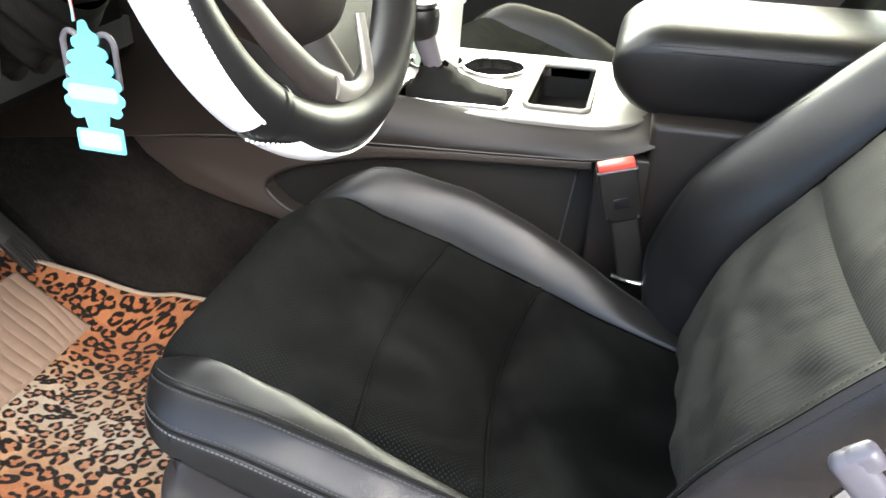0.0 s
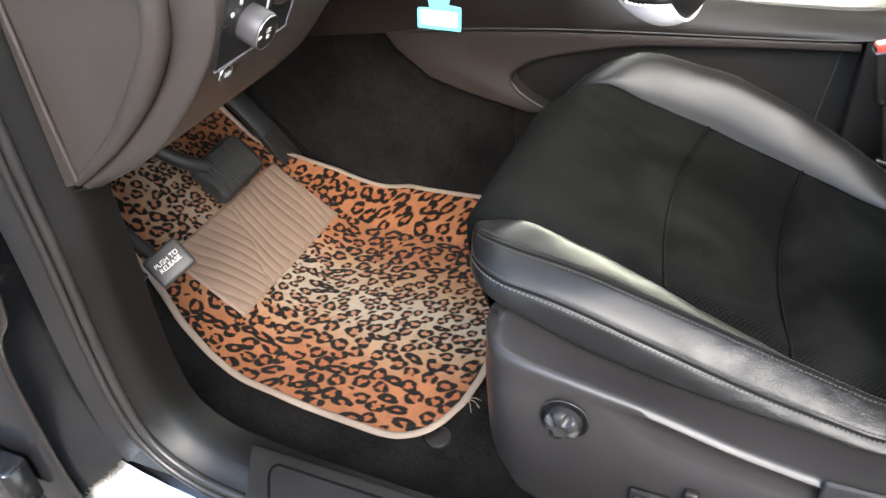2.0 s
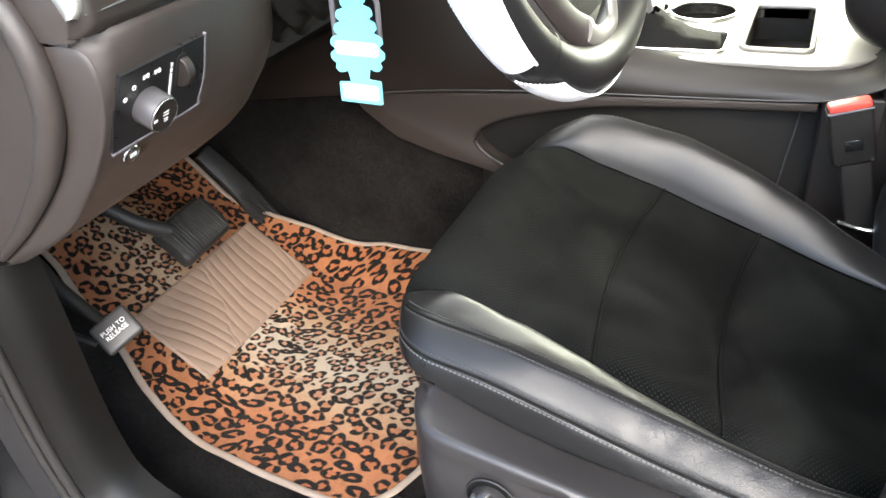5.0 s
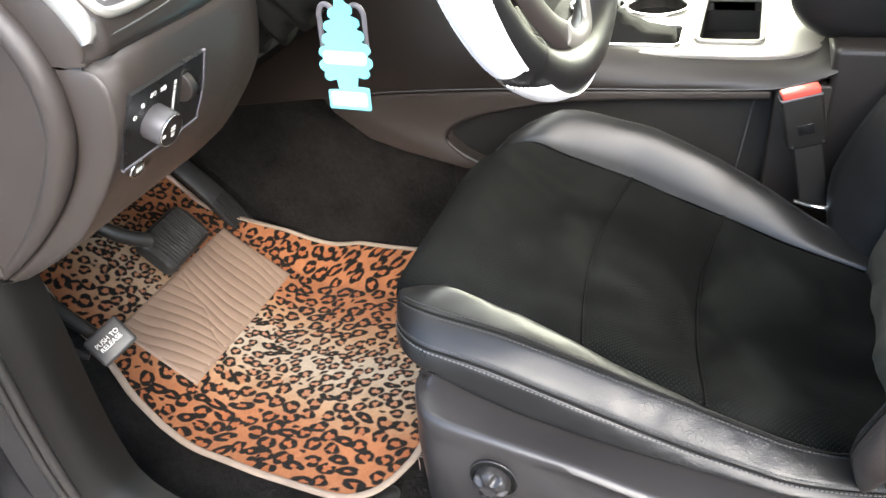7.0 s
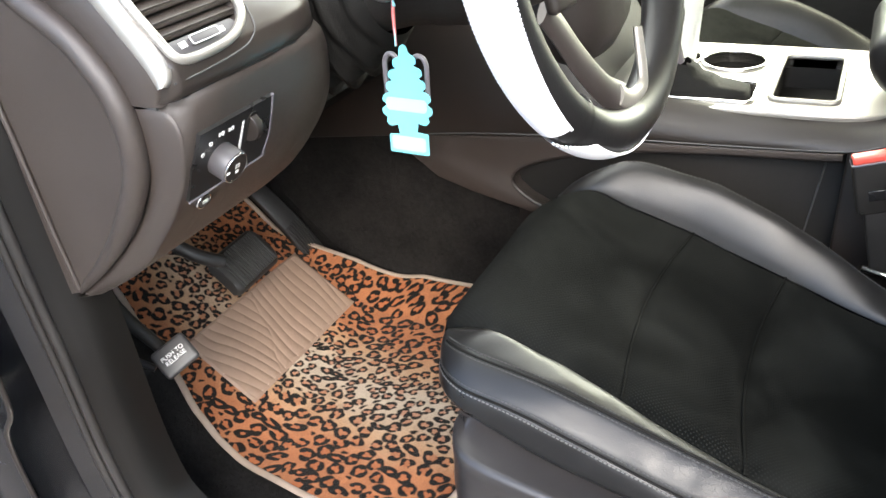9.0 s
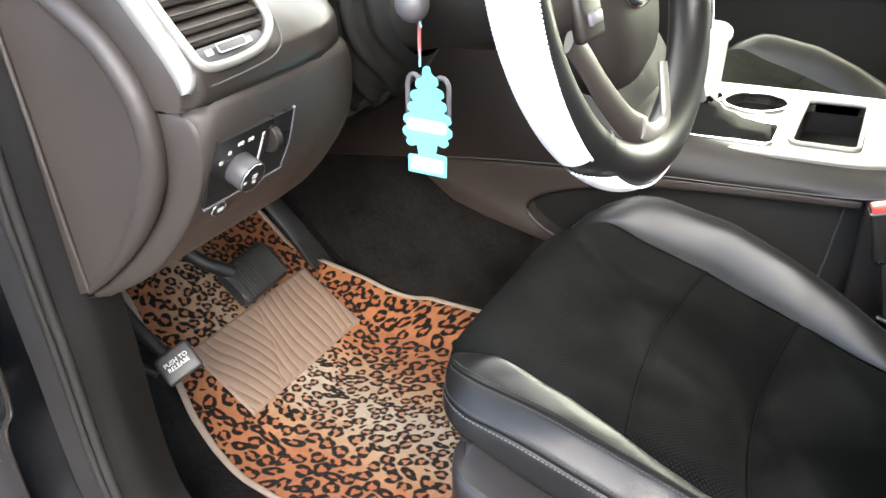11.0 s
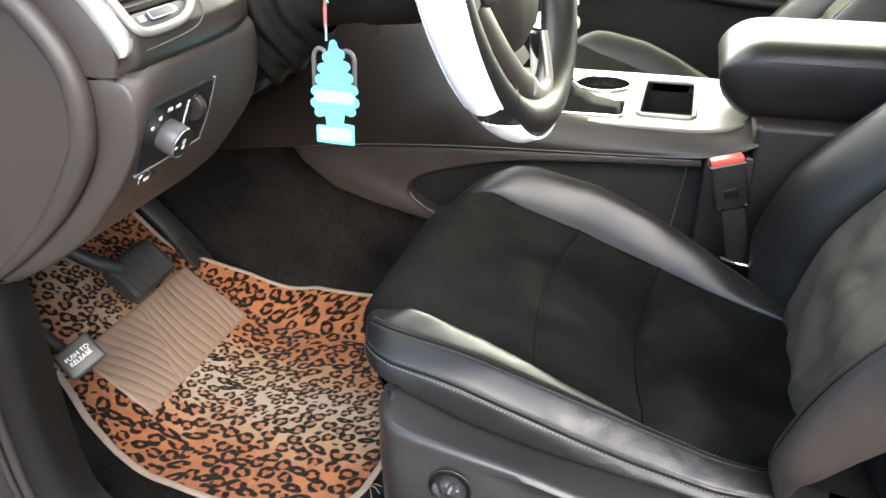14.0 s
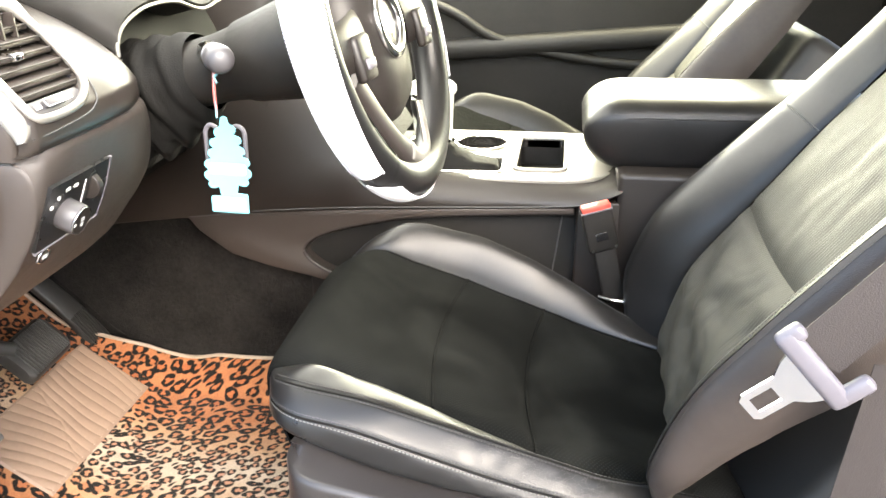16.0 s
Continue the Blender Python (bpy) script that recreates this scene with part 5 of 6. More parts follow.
lever = thing("gear_lever", (0.14, 0.405, 0.455), "gear lever with a collapsed black leather boot", "gear lever")
bm = bmesh.new()
rows = []
random.seed(4)
for k, (cx, cz, w, d) in enumerate(((0.158, 0.450, 0.078, 0.040), (0.156, 0.463, 0.074, 0.037), (0.140, 0.470, 0.052, 0.031), (0.136, 0.478, 0.042, 0.028), (0.130, 0.482, 0.032, 0.025), (0.126, 0.492, 0.027, 0.022), (0.122, 0.500, 0.020, 0.018))):
    rows.append([(cx + w * math.copysign(abs(math.cos(a)) ** 0.7, math.cos(a)) + random.uniform(-1, 1) * 0.0025, 0.405 + d * math.copysign(abs(math.sin(a)) ** 0.7, math.sin(a)) + random.uniform(-1, 1) * 0.002, cz + random.uniform(-1, 1) * 0.0018) for a in (2 * math.pi * q / 24 for q in range(24))])
sheet(bm, rows, closed_v=True)
part("boot", bm, BOOT, lever, "creased black leather boot")
part("shaft", tube(bmesh.new(), [(0.122, 0.405, 0.495), (0.112, 0.402, 0.525), (0.105, 0.40, 0.550)], lambda u: 0.013 + 0.004 * u, 16), GREY, lever)
part("knob", tube(bmesh.new(), smooth_line([(0.108, 0.401, 0.538), (0.104, 0.400, 0.556), (0.102, 0.400, 0.575), (0.102, 0.400, 0.588)], 4), lambda u: 0.019 + 0.009 * math.sin(min(1, u * 1.1) * 2.6), 20), LEATHER, lever, "black leather knob")
part("bezel", tube(bmesh.new(), [(a, b, 0.4575) for a, b in rounded(0.155, 0.405, 0.170, 0.090, 0.014)], 0.003, 8, closed=True), CHROME, lever, "bright bezel")

cup = thing("drink_cup", (0.088, 0.548, 0.39), "frosted plastic drink cup with a green straw", "cup")
bm = bmesh.new()
prof = [(0.0, 0.382), (0.031, 0.382), (0.033, 0.386), (0.043, 0.560), (0.0445, 0.562)]
sheet(bm, [[(0.088 + r * math.cos(a), 0.548 + r * math.sin(a), z) for a in (2 * math.pi * q / 36 for q in range(36))] for r, z in prof], closed_v=True)
part("body", bm, CUP, cup)
bm = bmesh.new()
prof = [(0.0465, 0.556), (0.048, 0.560), (0.048, 0.567), (0.0465, 0.571), (0.041, 0.576), (0.039, 0.572), (0.012, 0.574), (0.0, 0.574)]
sheet(bm, [[(0.088 + r * math.cos(a), 0.548 + r * math.sin(a), z) for a in (2 * math.pi * q / 36 for q in range(36))] for r, z in prof], closed_v=True)
part("lid", bm, CUP, cup)
part("straw", tube(bmesh.new(), [(0.082, 0.548, 0.45), (0.078, 0.55, 0.60), (0.076, 0.552, 0.68)], 0.0035, 10), GREEN, cup, "green straw")

# armrest lid
arm = thing("console_armrest", (0.6, 0.49, 0.47), "padded black leather console armrest with a stitched edge", "armrest")
bm = bmesh.new()
rows = []
for i in range(25):
    x = 0.378 + 0.45 * (i / 24) ** 1.5
    nose = math.sqrt(max(0.0, 1 - max(0.0, 1 - (x - 0.378) / 0.075) ** 2.2))
    nose = max(nose, 0.02)
    sec = []
    for q in range(36):
        a = 2 * math.pi * q / 36
        sy = 0.118 * math.copysign(abs(math.cos(a)) ** 0.42, math.cos(a)) * (0.86 + 0.14 * nose)
        up = math.sin(a) > 0
        sz = (0.056 if up else 0.073) * math.copysign(abs(math.sin(a)) ** (0.55 if up else 0.5), math.sin(a)) * nose
        sec.append((x, 0.452 + sy, 0.540 + sz))
    rows.append(sec)
got = sheet(bm, rows, closed_v=True)
bm.faces.new(got[0][::-1])
part("cushion", bm, LEATHER, arm)
seam_line = [(Vector((x, 0.337, 0.573)), Vector((0, -1, 0.1)).normalized()) for x in (0.43, 0.5, 0.6, 0.7, 0.8)]
stitches("stitching", seam_line, arm)
part("piping", tube(bmesh.new(), [(0.80, 0.3355, 0.566), (0.60, 0.3355, 0.566), (0.45, 0.3365, 0.566)], 0.0014, 6), LEATHER, arm)

# ---- seats ----
PATH_X = [0.03, 0.012, -0.012, -0.022, -0.018, 0.0, 0.025, 0.055, 0.12, 0.205, 0.33, 0.42, 0.52, 0.60]
PATH_Z = [0.12, 0.20, 0.27, 0.315, 0.343, 0.366, 0.381, 0.384, 0.363, 0.333, 0.290, 0.264, 0.246, 0.236]
CUSHION = smooth_line([(x, 0, z) for x, z in zip(PATH_X, PATH_Z)], 6)
LEN = [0.0]
for a, b in zip(CUSHION, CUSHION[1:]):
    LEN.append(LEN[-1] + (b - a).length)


def along(s, line, lens):
    """A point of a centre line and its outward normal."""
    p = Vector([interp(s, lens, [q[k] for q in line]) for k in range(3)])
    d = 0.012
    a = Vector([interp(s - d, lens, [q[k] for q in line]) for k in range(3)])
    b = Vector([interp(s + d, lens, [q[k] for q in line]) for k in range(3)])
    t = (b - a).normalized()
    return p, Vector((-t.z, 0, t.x))


def s_of_x(x):
    return interp(x, [q.x for q in CUSHION[30:]], LEN[30:])


S_TOP0, S_SEAM1, S_SEAM2, S_END = s_of_x(0.03), s_of_x(0.205), s_of_x(0.33), s_of_x(0.585)
S_BOT = 0.02
S_FRONT = LEN[22]


def right_edge(s):
    x = along(s, CUSHION, LEN)[0].x
    return interp(x, (-0.02, 0.05, 0.2, 0.35, 0.52), (0.170, 0.178, 0.189, 0.180, 0.146))


def left_edge(s):
    x = along(s, CUSHION, LEN)[0].x
    return interp(x, (-0.022, -0.005, 0.05, 0.14, 0.24, 0.33, 0.46, 0.60), (-0.152, -0.160, -0.170, -0.171, -0.190, -0.200, -0.200, -0.185))


def corner(s, y):
    """How far the front of the cushion draws back towards its sides."""
    front = interp(s, (S_TOP0, S_TOP0 + 0.09), (1.0, 0.0))
    return 0.085 * front * max(0.0, (abs(y) - 0.11) / 0.13) ** 2


def side_lift(x, y):
    """How far the cushion rises towards its door-side bolster."""
    return interp(x, (0.03, 0.10, 0.20, 0.30, 0.45, 0.60), (0.0, 0.005, 0.012, 0.014, 0.012, 0.008)) * min(1.0, max(0.0, (-0.05 - y) / 0.13)) ** 1.6


def cushion_panel(s0, s1, ns, ny=40, puff=0.009):
    """One suede panel between its seams, puffed up and falling into the seams."""
    bm = bmesh.new()
    rows = []
    for i in range(ns + 1):
        s = s0 + (s1 - s0) * i / ns
        p, n = along(s, CUSHION, LEN)
        a, b = left_edge(s), right_edge(s)
        row = []
        for j in range(ny + 1):
            v = j / ny
            y = a + (b - a) * v
            bow = 0.018 * math.sin(math.pi * v) if s > S_TOP0 else 0
            near = min(s - s0, s1 - s, (y - a), (b - y))
            h = puff * (1 - math.exp(-max(0, near) / 0.010)) - 0.006
            wave_h = 0.0012 * noise.noise((p.x * 16, y * 16, p.z * 16 + 3))
            pp, nn = along(min(max(s - bow * (1 if 0 < i < ns else 1), 0), LEN[-1]), CUSHION, LEN)
            row.append(pp + nn * (h + wave_h + side_lift(pp.x, y)) + SIDE * y + Vector((corner(s, y), 0, 0)))
        rows.append(row)
    sheet(bm, rows)
    return bm


# door-side bolster: two stitched seams and a lower edge, as heights along the seat
RUN = ((0.0, 0.036, 0.137, 0.240, 0.342, 0.441, 0.53), (0.374, 0.381, 0.365, 0.335, 0.304, 0.274, 0.246)), ((0.0, 0.031, 0.118, 0.195, 0.271, 0.321, 0.418, 0.53), (0.356, 0.361, 0.345, 0.320, 0.296, 0.282, 0.262, 0.238)), ((0.0, 0.035, 0.068, 0.145, 0.222, 0.297, 0.346, 0.418, 0.53), (0.342, 0.343, 0.331, 0.299, 0.281, 0.270, 0.265, 0.253, 0.232))
RUN_Y = -0.212, -0.243, -0.252


def run_point(k, i, turn=16, ns=110):
    """Row i of seam k: first round the front corner, then back along the seat."""
    if i < turn:
        a = math.pi / 2 * (1 - i / turn)
        x, y = 0.068 - 0.059 * math.sin(a), RUN_Y[k] + (0.032, 0.060, 0.066)[k] * (1 - math.cos(a))
    else:
        x, y = 0.068 + (0.53 - 0.068) * (i - turn) / (ns - turn), RUN_Y[k]
    y += 0.040 * max(0.0, (x - 0.40) / 0.13) ** 1.5
    return Vector((x, y, soft_interp(x, *RUN[k])))


def left_strip(k, ns=110, nv=9):
    """The leather between two seams of the door-side bolster, puffed out and creased."""
    bm = bmesh.new()
    rows = []
    for i in range(ns + 1):
        b = run_point(k, i)
        if k:
            a, b = run_point(k - 1, i), run_point(k, i)
        else:
            s = s_of_x(b.x) if i >= 16 else s_of_x(0.068) - 0.060 * (1 - i / 16)
            p, n = along(s, CUSHION, LEN)
            y = left_edge(s)
            a = p + SIDE * y + n * (side_lift(p.x, y) - 0.004) + Vector((corner(s, y), 0, 0))
        d = b - a
        out = Vector((0, d.z, -d.y)).normalized()
        out = out if out.y < 0 or out.z > 0 else -out
        if i < 16:
            w = 1 - i / 16
            out = (out + Vector((-0.9 * w, 0.4 * w, 0))).normalized()
        worn = math.exp(-((b.x - 0.36) / 0.11) ** 2)
        row = []
        for j in range(nv + 1):
            v = j / nv
            puff = (0.003, 0.0035, 0.0035)[k] * min(1.0, d.length / 0.03) * math.sin(math.pi * v) ** 0.4
            fold = min(1.0, d.length / 0.03) ** 2 * 0.0009 * noise.noise((b.x * 28, v * 1.6 + k, 1.7)) + min(1.0, d.length / 0.03) ** 2 * worn * 0.0013 * noise.noise((b.x * 70 + v * 3, v * 2.2 - b.x * 25 + k, 4.4))
            row.append(a.lerp(b, v) + out * (puff + fold * math.sin(math.pi * v) ** 0.5 - 0.001))
        if k == 2:
            row.append(b + Vector((0.002, 0.022, -0.012)))
        rows.append(row)
    sheet(bm, rows)
    return bm, rows


RIGHT_SIDE = [(0.0, -0.004), (0.006, 0.010), (0.018, 0.028), (0.030, 0.040), (0.040, 0.044)], [(0.040, 0.043), (0.052, 0.036), (0.062, 0.010), (0.066, -0.03), (0.066, -0.10)]


def bolster_strip(section, edge, ns=46, fade=None, hang=False):
    """A leather strip of a bolster along the cushion. hang: its lower part falls straight down and curls in at the front."""
    bm = bmesh.new()
    rows = []
    s0 = S_FRONT if hang else S_BOT
    for i in range(ns + 1):
        s = s0 + (S_END - s0) * i / ns
        p, n = along(s, CUSHION, LEN)
        grow = fade(s) if fade else 1.0
        wide = interp(s, (S_BOT, S_TOP0 - 0.06, S_TOP0 + 0.05), (0.55, 0.78, 1.0))
        y0 = edge(s)
        row = []
        for q in smooth_line([(0, a, b) for a, b in section], 3):
            wr = 0.0009 * noise.noise((p.x * 22, q.y * 60, 1.7 + p.z * 8)) * (1 if s > S_TOP0 else 0.3)
            y = y0 + q.y * wide
            lift = n * (max(q.z, 0) * grow + wr) + (Vector((0, 0, 1)) if hang else n) * min(q.z, 0)
            row.append(p + SIDE * y + lift + Vector((corner(s, y), 0, 0)))
        rows.append(row)
    if hang:
        first = rows[0]
        rows.insert(0, [v + Vector((0.004, 0.022, -0.006)) for v in first])
        rows.insert(0, [v + Vector((0.030, 0.075, -0.020)) for v in first])
    sheet(bm, rows)
    return bm, rows[2:] if hang else rows


def rise(s):
    return interp(s, (S_BOT, S_TOP0 - 0.08, S_TOP0, S_TOP0 + 0.09, S_SEAM1, s_of_x(0.29), s_of_x(0.38), s_of_x(0.47), S_END), (0.2, 0.3, 0.5, 1.12, 1.36, 1.25, 0.85, 0.3, 0.1))


def rim_line(rows, j, up):
    return [(row[j], up) for row in rows]


# backrest: the centre line and its sections
BACK = smooth_line([(x, 0, z) for x, z in ((0.500, 0.19), (0.512, 0.25), (0.526, 0.32), (0.558, 0.40), (0.615, 0.48), (0.700, 0.60), (0.775, 0.70), (0.86, 0.83), (0.91, 0.95))], 6)
BLEN = [0.0]
for a, b in zip(BACK, BACK[1:]):
    BLEN.append(BLEN[-1] + (b - a).length)


def back_at(s):
    p, n = along(s, BACK, BLEN)
    return p, n


def s_of_z(z):
    return interp(z, [q.z for q in BACK], BLEN)


BACK_L = [(-0.004, -0.004), (-0.022, 0.012), (-0.050, 0.046), (-0.080, 0.077), (-0.099, 0.083)], [(-0.099, 0.082), (-0.110, 0.074), (-0.119, 0.050), (-0.124, 0.005), (-0.120, -0.030)]
BACK_R = [(-0.004, -0.004), (-0.010, 0.016), (-0.030, 0.048), (-0.055, 0.075), (-0.078, 0.082)], [(-0.078, 0.081), (-0.095, 0.074), (-0.110, 0.050), (-0.116, 0.014), (-0.106, -0.030)]


def back_half(s):
    return interp(s, (0, s_of_z(0.32), s_of_z(0.6), BLEN[-1]), (0.150, 0.165, 0.168, 0.14))


def back_panel(z0, z1, ns, puff=0.010):
    bm = bmesh.new()
    s0, s1 = s_of_z(z0), s_of_z(z1)
    rows = []
    for i in range(ns + 1):
        s = s0 + (s1 - s0) * i / ns
        w = back_half(s)
        row = []
        for j in range(61):
            y = -w + 2 * w * j / 60 + 0.005
            sag = 0.016 * (1 - (2 * j / 60 - 1) ** 2)
            p, n = back_at(min(max(s - sag * (0.6 if z0 > 0.4 or i == ns else i / ns * 0.6), 0), BLEN[-1]))
            near = min(s - s0, s1 - s, y + w - 0.005, w + 0.005 - y)
            h = puff * (1 - math.exp(-max(0, near) / 0.012)) - 0.004
            fold = 0.011 * noise.noise((y * 14, p.z * 20, 5.0)) * (1 if z0 < 0.4 else 0.4) + 0.004 * noise.noise((y * 34, p.z * 30, 9.0)) * math.exp(-((y + 0.02) / 0.07) ** 2)
            crease = 0.30 - abs(noise.noise((y * 17 + p.z * 9, p.z * 13 - y * 6, 2.0)))
            fold -= 0.012 * max(0.0, crease - 0.16) * (1 if z0 < 0.4 else 0.25)
            fold *= min(1.0, max(0.0, near) / 0.035)
            row.append(p + n * (h + fold) + SIDE * y)
        rows.append(row)
    sheet(bm, rows)
    return bm


def back_strip(section, sign, ns=40):
    bm = bmesh.new()
    rows = []
    for i in range(ns + 1):
        s = BLEN[-1] * i / ns
        p, n = back_at(s)
        if sign > 0:
            grow = interp(p.z, (0.19, 0.30, 0.40, 0.50, 0.60, 0.75, 0.95), (0.80, 0.95, 0.92, 0.72, 0.46, 0.34, 0.28))
            slim = interp(p.z, (0.19, 0.24, 0.32, 0.46), (0.35, 0.68, 0.92, 1.0))
        else:
            grow = interp(p.z, (0.19, 0.25, 0.30, 0.50, 0.60, 0.75, 0.95), (0.70, 0.85, 0.97, 0.97, 0.88, 0.62, 0.45))
            slim = interp(p.z, (0.19, 0.24, 0.32, 0.46), (0.30, 0.58, 0.92, 1.0))
        crest = max(b for a, b in section)
        shrink = interp(p.z, (0.22, 0.30, 0.40, 0.50), (0.15, 0.32, 0.75, 1.0)) if sign < 0 and section[0][1] > 0.05 else 1.0
        rows.append([p + SIDE * (sign * (back_half(s) - q.y * slim) + 0.005) + n * ((crest - (crest - q.z) * shrink) * grow * slim + 0.0012 * noise.noise((p.x * 20, q.y * 30, p.z * 15))) for q in smooth_line([(0, a, b) for a, b in section], 3)])
    sheet(bm, rows)
    return bm, rows


def make_seat(name, label):
    seat = thing(name, (0.25, 0.0, 0.0), label, "car seat", "front seats")
    part("cushion_core", boxed((0.02, -0.20, 0.05), (0.55, 0.22, 0.20), 0.02), RUBBER, seat)
    part("seat_panel", cushion_panel(S_BOT, S_SEAM1, 44), SUEDE, seat, "black suede panel")
    part("seat_panel", cushion_panel(S_SEAM1, S_SEAM2, 18), SUEDE, seat, "black suede panel")
    part("seat_panel", cushion_panel(S_SEAM2, S_END, 26), SUEDE, seat, "black suede panel")
    for s in (S_SEAM1, S_SEAM2):
        line = []
        for v in (q / 40 for q in range(41)):
            y = left_edge(s) + (right_edge(s) - left_edge(s)) * v
            p, n = along(s - 0.018 * math.sin(math.pi * v), CUSHION, LEN)
            line.append(p + n * (side_lift(p.x, y) - 0.0035) + SIDE * y)
        part("seam", tube(bmesh.new(), line, 0.0016, 6), SUEDE, seat)
    for k in range(3):
        bm, rows = left_strip(k)
        b = part("bolster", bm, WORN, seat, "creased black leather side bolster")
        up = (Vector((0, -0.2, 0.98)), Vector((0, -0.7, 0.7)), Vector((0, -0.98, 0.2)))[k].normalized()
        if k < 2:
            stitches("stitching", rim_line(rows[6:], -2, up), b, 0.0046, 0.0010)
            part("seam", tube(bmesh.new(), [Vector(row[-1]) for row in rows[6:]], 0.0017, 6), BOOT, b, "dark seam between the leather pieces")
        if k:
            stitches("stitching", rim_line(rows[6:], 1, up), b, 0.0046, 0.0010, mat=PALETHREAD if k == 2 else THREAD)
    for k, sec in enumerate(RIGHT_SIDE):
        bm, rows = bolster_strip(sec, right_edge, fade=rise)
        b = part("bolster", bm, LEATHER, seat, "black leather side bolster")
        stitches("stitching", rim_line(rows, -2 if k == 0 else 1, Vector((0, 0.2, 0.98)).normalized()), b)
    part("lumbar_panel", back_panel(0.20, 0.485, 60), RIBBED, seat, "ribbed black cloth lower back panel")
    part("back_panel", back_panel(0.485, 0.94, 40), RIBBED, seat, "black cloth upper back panel")
    for sign in (1, -1):
        for k, sec in enumerate(BACK_R if sign > 0 else BACK_L):
            bm, rows = back_strip(sec, sign)
            b = part("back_bolster", bm, LITLEATHER if sign < 0 and k else LEATHER, seat, "black leather backrest bolster")
            if k == 0:
                stitches("stitching", rim_line(rows, -2, Vector((-0.7, 0, 0.7))), b, 0.0042, 0.0006)
                cross = min(range(len(rows)), key=lambda i: abs(rows[i][0].z - 0.60))
                part("seam", tube(bmesh.new(), [v + Vector((-0.0006, 0, 0.0004)) for v in rows[cross]], 0.0013, 6), BODY, b)
            else:
                stitches("stitching", rim_line(rows, 2, Vector((-0.7, 0, 0.7))), b, 0.0042, 0.0006)
    part("backrest_shell", boxed((0.66, -0.262, 0.05), (0.80, 0.265, 0.66), 0.03, Matrix.Rotation(radians(31), 4, "Y")), RUBBER, seat)
    # plastic valance with a shelf at its top and the lumbar knob
    bm = bmesh.new()
    rows = []
    for i in range(72):
        x = 0.040 + 0.70 * (i / 71) ** 1.3
        drop = interp(x, (0.04, 0.10, 0.19, 0.30, 0.40, 0.74), (0.318, 0.302, 0.276, 0.258, 0.246, 0.240)) - 0.006
        out = 0.287 - 0.045 * math.exp(-(x - 0.04) / 0.016)
        crest = soft_interp(x, (0.04, 0.068, 0.137, 0.219, 0.297, 0.371, 0.74), (0.300, 0.297, 0.287, 0.271, 0.250, 0.237, 0.232))
        low = soft_interp(x, (0.18, 0.205, 0.28, 0.40, 0.74), (0.262, 0.224, 0.206, 0.190, 0.185))
        dip = 0.009 * min(1.0, max(0.0, (x - 0.17) / 0.05))
        base = interp(x, (0.04, 0.09, 0.16, 0.74), (0.14, 0.07, 0.045, 0.045))
        low = min(low, crest - 0.022)
        mid = (crest + low) / 2 - 0.004
        rows.append([(x + 0.012, -0.205, drop + 0.004), (x + 0.004, -0.236, drop + 0.002), (x, -out + 0.028, (drop + crest) / 2 - 0.004), (x, -out + 0.010, crest + 0.001), (x, -out + 0.004, crest - 0.001), (x, -out + 0.001, crest - 0.006), (x, -out + dip * 0.7, crest - 0.014), (x, -out + dip, mid), (x, -out + dip * 0.5, low + 0.006), (x, -out - 0.001, low - 0.003), (x, -out - 0.004, low - 0.020), (x, -out, base + 0.03), (x, -out + 0.02, base)])
    sheet(bm, rows)
    val = part("valance", bm, SEATPLASTIC, seat, "satin dark plastic seat side cover")
    part("knob_recess", tube(bmesh.new(), [(0.139 + 0.0250 * math.cos(a), -0.2905, 0.238 + 0.0250 * math.sin(a)) for a in (2 * math.pi * q / 36 for q in range(36))], 0.0012, 8, closed=True), SEATPLASTIC, val)
    part("recess_floor", disc(bmesh.new(), (0.139, -0.2895, 0.238), (0, -1, 0), 0.0245, 0.004, 36), SUEDE, val)
    bm = bmesh.new()
    scoop = lambda a: max(0.0, math.cos(5 * a + 0.5)) ** 0.6
    sheet(bm, [[(0.139 + r * math.cos(a), -0.2905 - d + cut * scoop(a), 0.238 + r * math.sin(a)) for a in (2 * math.pi * q / 80 for q in range(80))] for r, d, cut in ((0.0190, 0.0, 0), (0.0190, 0.0075, 0), (0.0186, 0.0095, 0.001), (0.0180, 0.0125, 0.0050), (0.0140, 0.0150, 0.0062), (0.0095, 0.0160, 0.0030), (0.0078, 0.0162, 0), (0.0070, 0.0156, 0), (0.0005, 0.0156, 0))], closed_v=True)
    part("lumbar_knob", bm, SEATPLASTIC, val)
    part("switch_recess", boxed((0.374, -0.291, 0.165), (0.60, -0.284, 0.245), 0.004), RUBBER, val)
    switch = part("seat_switch", boxed((0.210, -0.2965, 0.140), (0.252, -0.2895, 0.166), 0.003), SOFTTRIM, val)
    part("switch_cap", boxed((0.216, -0.300, 0.145), (0.246, -0.2955, 0.161), 0.002), TRIM, switch)
    part("recline_switch", boxed((0.262, -0.2995, 0.150), (0.276, -0.2895, 0.188), 0.003), TRIM, val)
    part("switch_paddle", boxed((0.40, -0.300, 0.195), (0.50, -0.291, 0.215), 0.004), SEATPLASTIC, val)
    return seat


driver = make_seat("driver_seat", "black leather and suede driver seat, worn at the bolster")
passenger = copy_thing(driver, Matrix.Translation((0.25, 0.975, 0.0)))
passenger.name = "passenger_seat"
tagged(passenger, "black leather and suede passenger seat beyond the console")

